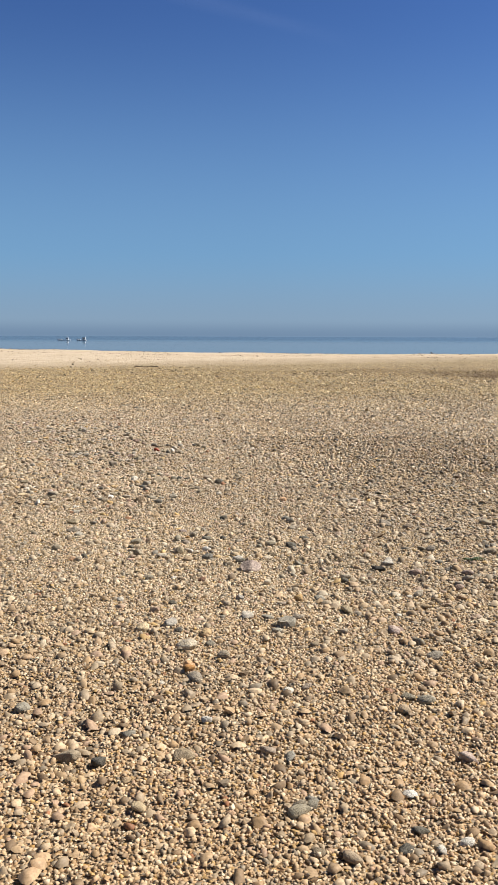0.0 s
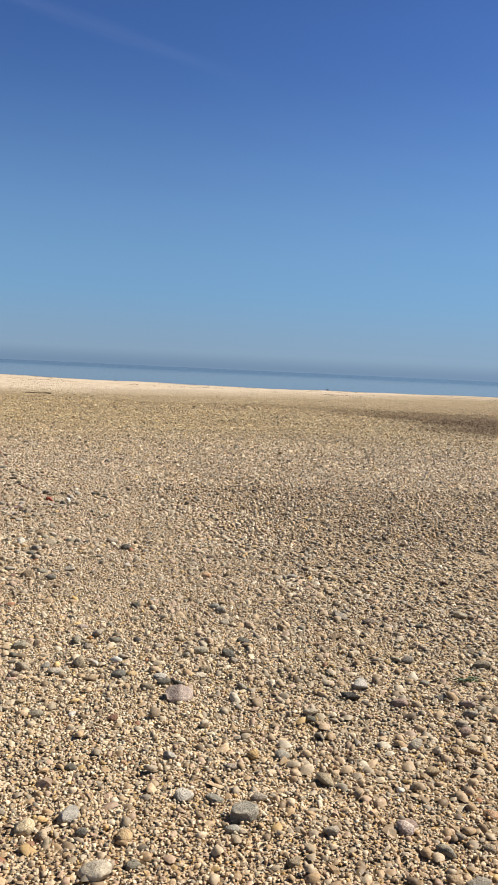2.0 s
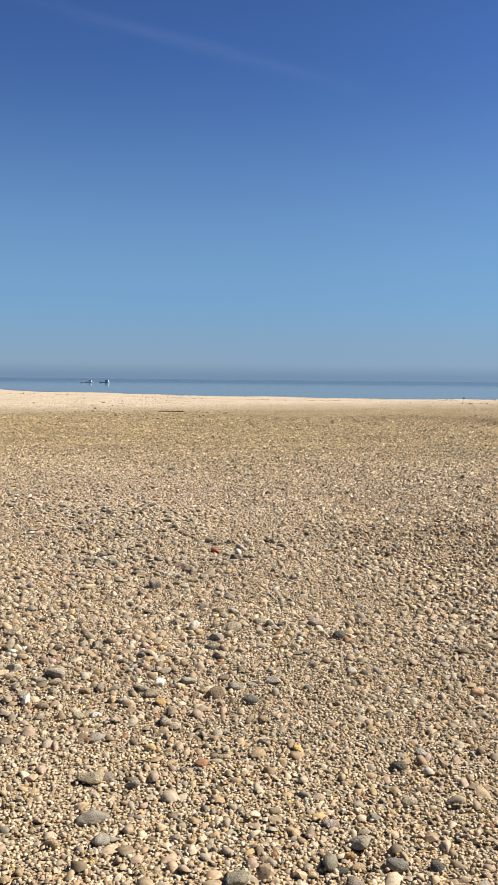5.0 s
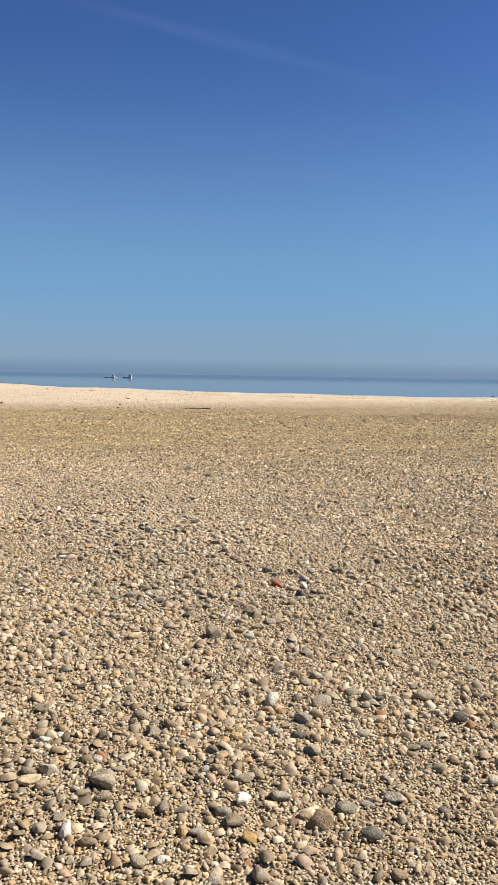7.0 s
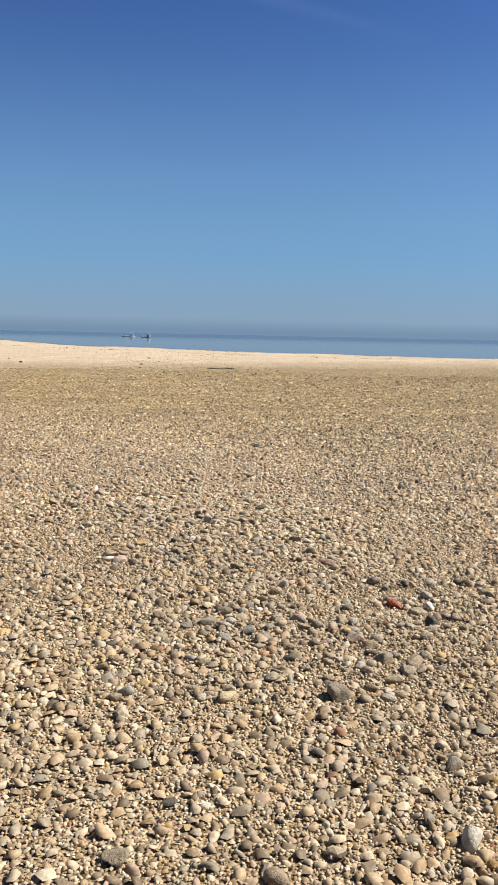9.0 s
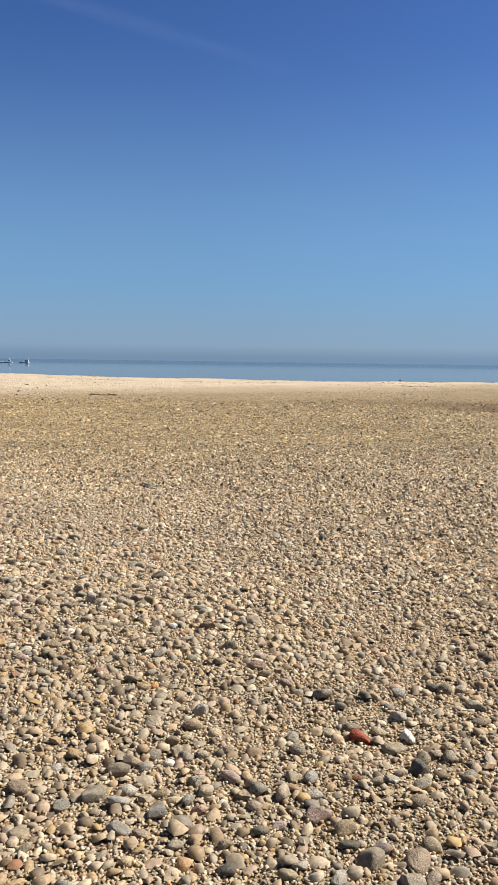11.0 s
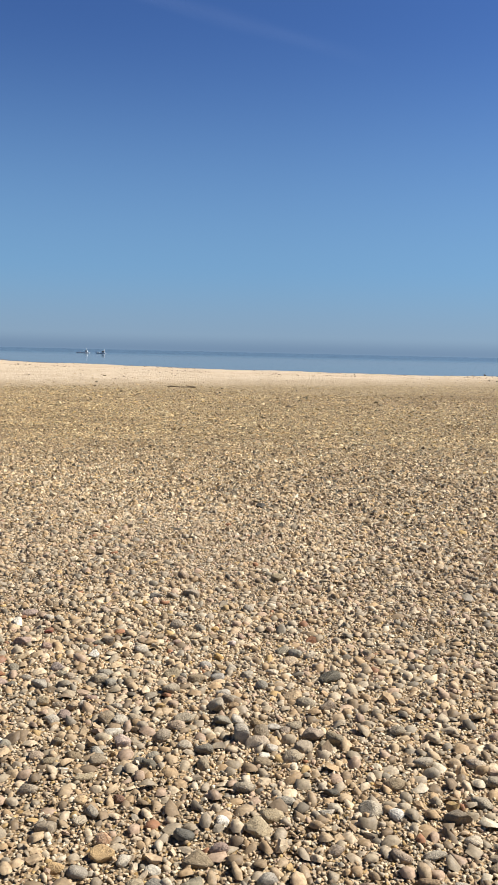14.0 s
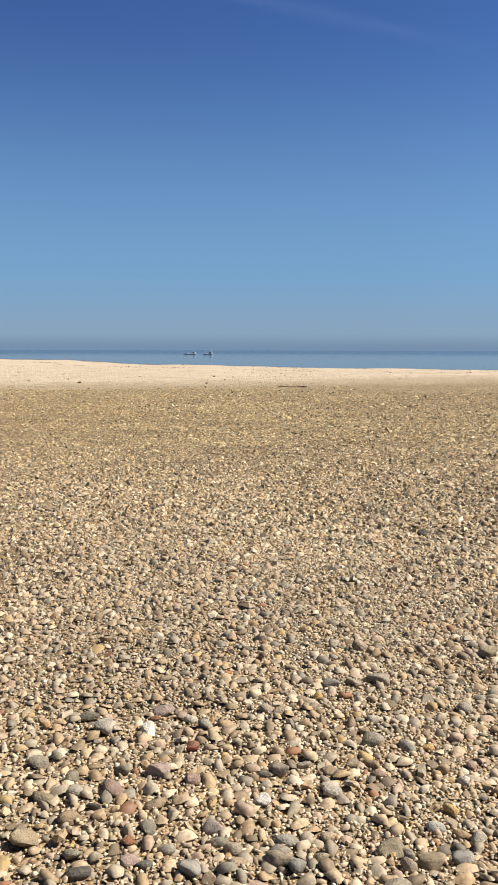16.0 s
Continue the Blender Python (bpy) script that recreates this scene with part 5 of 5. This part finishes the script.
# pebbles near the line of the walk
want = 176000
py = rng.uniform(2.2, 19.0, want)
px = rng.uniform(-1.9, 2.55, want)
edge = (1.0 - 0.75 * smooth(1.25, 1.85, -px)) * (1.0 - 0.75 * smooth(1.85, 2.5, px)) * (1.0 - 0.9 * smooth(14.5, 19.0, py))
px = px + axis_x(py)
bigger = smooth(5.0, 11.5, py)
ph = np.exp(rng.normal(math.log(0.0136), 0.42, want)) * (0.80 + 0.24 * bigger + 0.32 * patchy(px, py) * (0.5 + 0.5 * bigger))
ph = np.clip(ph, 0.009, 0.036)
keep = (rng.uniform(0, 1, want) < edge * (0.46 + 0.12 * bigger + 0.32 * patchy(px, py))) & ahead(px, py)
px, py, ph = px[keep], py[keep], ph[keep]
order = np.argsort(-ph)
px, py, ph = px[order], py[order], ph[order]
ok = np.array([spread.put(a, b, c, 0.60) for a, b, c in zip(px, py, ph)])
px, py, ph = px[ok], py[ok], ph[ok]
for cell in spread.held.values():
    for a, b, c in cell:
        if 2.3 < b < 19.1:
            bed.fill(a, b, c * 0.55)

rest = np.ones(len(px), bool)
light = rest & (rng.uniform(0, 1, len(ph)) < 0.66 - 0.26 * smooth(8.0, 11.5, py))
rest &= ~light
tagged(strewn("pebbles", px[light], py[light], ph[light], M_LIGHT_PEBBLE, ROUND_DOME, (0.40, 0.72), sink=0.30, rough=0.17, facets=6, heap=0.60, flat=0.08), "cream, tan and pinkish sea-worn pebbles on gravel", "pebbles", kind="stuff")
tagged(strewn("pebbles", px[rest], py[rest], ph[rest], M_PEBBLE, ROUND_DOME, (0.38, 0.70), sink=0.30, rough=0.17, facets=6, heap=0.60, flat=0.08), "mixed grey, tan and brown sea-worn pebbles on gravel", "pebbles", kind="stuff")

# fine pale gravel packed between them
count = 410000
gy = 2.2 + 15.6 * rng.uniform(0, 1, count) ** 1.05
gx = np.clip(rng.normal(0.22, 1.05, count), -1.9, 2.55) + axis_x(gy)
gx, gy = gx[ahead(gx, gy)], gy[ahead(gx, gy)]
gh = np.clip(np.exp(rng.normal(math.log(0.0068), 0.27, len(gx))), 0.0042, 0.0115)
order = np.argsort(-gh)
gx, gy, gh = gx[order], gy[order], gh[order]
ok = np.array([bed.put(a, b, c) for a, b, c in zip(gx, gy, gh)])
gx, gy, gh = gx[ok], gy[ok], gh[ok]
small = gh > 0.0076
tagged(strewn("small_pebbles", gx[small], gy[small], gh[small], M_GRAIN, NUGGET, (0.5, 0.85), facets=3, heap=1.0, sink=-0.1, flat=0.1), "small cream and tan pebbles packed on sand", "pebbles", kind="stuff")
tagged(strewn("fine_gravel", gx[~small], gy[~small], gh[~small], M_GRAIN, GRAIN, (0.45, 0.8), 20.0, -0.1, facets=1, heap=1.0), "fine tan and cream beach gravel", "gravel", kind="stuff")

# beside and beyond the strip near the camera
count = 150000
my = 4.0 + 18.0 * rng.uniform(0, 1, count) ** 0.85 + rng.normal(0, 1.2, count)
left, right = strip(my)
mx = left + (right - left) * rng.uniform(0, 1, count) + rng.normal(0, 0.35, count)
off = mx - axis_x(my)
inside = rng.uniform(0, 1, count) < smooth(1.75, 1.3, -off) * smooth(2.4, 1.8, off) * smooth(18.5, 14.5, my)
mx, my = mx[~inside], my[~inside]
mh = np.clip(np.exp(rng.normal(math.log(0.0142), 0.42, len(mx))) * (0.78 + 0.02 * my), 0.007, 0.029)
close, beyond = my < 9.0, my > 12.5
said = "grey, cream and tan shingle strewn over the beach"
tagged(strewn("shingle", mx[close], my[close], mh[close], M_DUN, FINE_DOME, (0.36, 0.64), heap=0.7, flat=0.25), said, "shingle", kind="stuff")
between = ~close & ~beyond
tagged(strewn("shingle", mx[between], my[between], mh[between], M_DUN, SHARD, (0.42, 0.74), rough=0.14, heap=1.3, flat=0.2), said, "shingle", kind="stuff")
tagged(strewn("shingle", mx[beyond], my[beyond], mh[beyond], M_DUN, RIDGE, (0.42, 0.74), rough=0.18, facets=1, heap=1.3, flat=0.45), said, "shingle", kind="stuff")

count = 125000
my = 18.5 + 24.5 * rng.uniform(0, 1, count) + rng.normal(0, 2.2, count)
left, right = strip(my)
mx = left + (right - left) * rng.uniform(0, 1, count)
mh = np.clip(np.exp(rng.normal(math.log(0.0190), 0.42, count)), 0.009, 0.045) * (1 - 0.25 * smooth(6.0, -4.0, mx + 0.3 * my))
low = my < 26.0
said = "grey, tan and cream shingle further down the beach"
tagged(strewn("coarse_shingle", mx[low], my[low], mh[low], M_DUN, RIDGE, (0.40, 0.72), rough=0.18, facets=1, heap=1.4, flat=0.6), said, "shingle", kind="stuff")
tagged(strewn("coarse_shingle", mx[~low], my[~low], 1.2 * mh[~low], M_DUN, PEAK, (0.36, 0.66), rough=0.18, facets=1, heap=1.4, flat=0.6), said, "shingle", kind="stuff")

count = 84000
fy = np.where(rng.uniform(0, 1, count) < 0.90, 28.0 + 29.0 * rng.uniform(0, 1, count) + rng.exponential(6.0, count), 58.0 + 46.0 * rng.uniform(0, 1, count) ** 1.6)
fx = rng.uniform(-1, 1, count) * (5 + 0.42 * fy)
fh = np.clip(np.exp(rng.normal(math.log(0.029), 0.46, count)), 0.012, 0.10) * (1 - 0.25 * smooth(8.0, -4.0, fx + 0.3 * fy))
tagged(strewn("distant_shingle", fx, fy, fh, M_FAR, PEAK, (0.34, 0.60), rough=0.18, facets=1, heap=1.2, flat=0.6), "brown and cream stones scattered on pale sand", "shingle", kind="stuff")

# dry scraps of weed and wood along the strandlines and the crest
count = 2800
which = rng.uniform(0, 1, count)
dx = rng.uniform(-62, 62, count)
dy = np.where(which < 0.45, crest_y(dx) - 1.0 - 7.0 * rng.uniform(0, 1, count) ** 1.5, np.where(which < 0.75, 0.86 * crest_y(dx) + rng.normal(0, 1.0, count) + 2.0 * np.sin(dx * 0.2), rng.uniform(62, 120, count)))
held = (np.sin(dx * 0.35) + np.sin(dx * 0.83 + dy * 0.1) + rng.normal(0, 0.7, count) > -0.2) & (dy < crest_y(dx))
dx, dy = dx[held], dy[held]
wrack = rng.uniform(-75, -34, 380)
dx, dy = np.append(dx, wrack), np.append(dy, crest_y(wrack) - 1.2 * rng.uniform(0, 1, 380) ** 2)
dh = np.clip(np.exp(rng.normal(math.log(0.05), 0.42, len(dx))), 0.025, 0.13)
tagged(strewn("strandline_debris", dx, dy, dh, M_SCRAP, FINE_DOME, (0.4, 0.9), 30.0, facets=4, flat=0.6), "dark scraps of dry weed and wood on pale sand", "beach debris", kind="stuff")

# the shingle carries on behind and beside the strip near the camera
count = 42000
bx, by = rng.uniform(-16, 16, count), rng.uniform(-6, 20, count)
aside = ~ahead(bx, by) | (by < 2.2)
bx, by = bx[aside], by[aside]
bh = np.clip(np.exp(rng.normal(math.log(0.025), 0.38, len(bx))), 0.01, 0.06)
tagged(strewn("shingle", bx, by, bh, M_DUN, RIDGE, (0.34, 0.66), heap=0.8, flat=0.4), said, "shingle", kind="stuff")
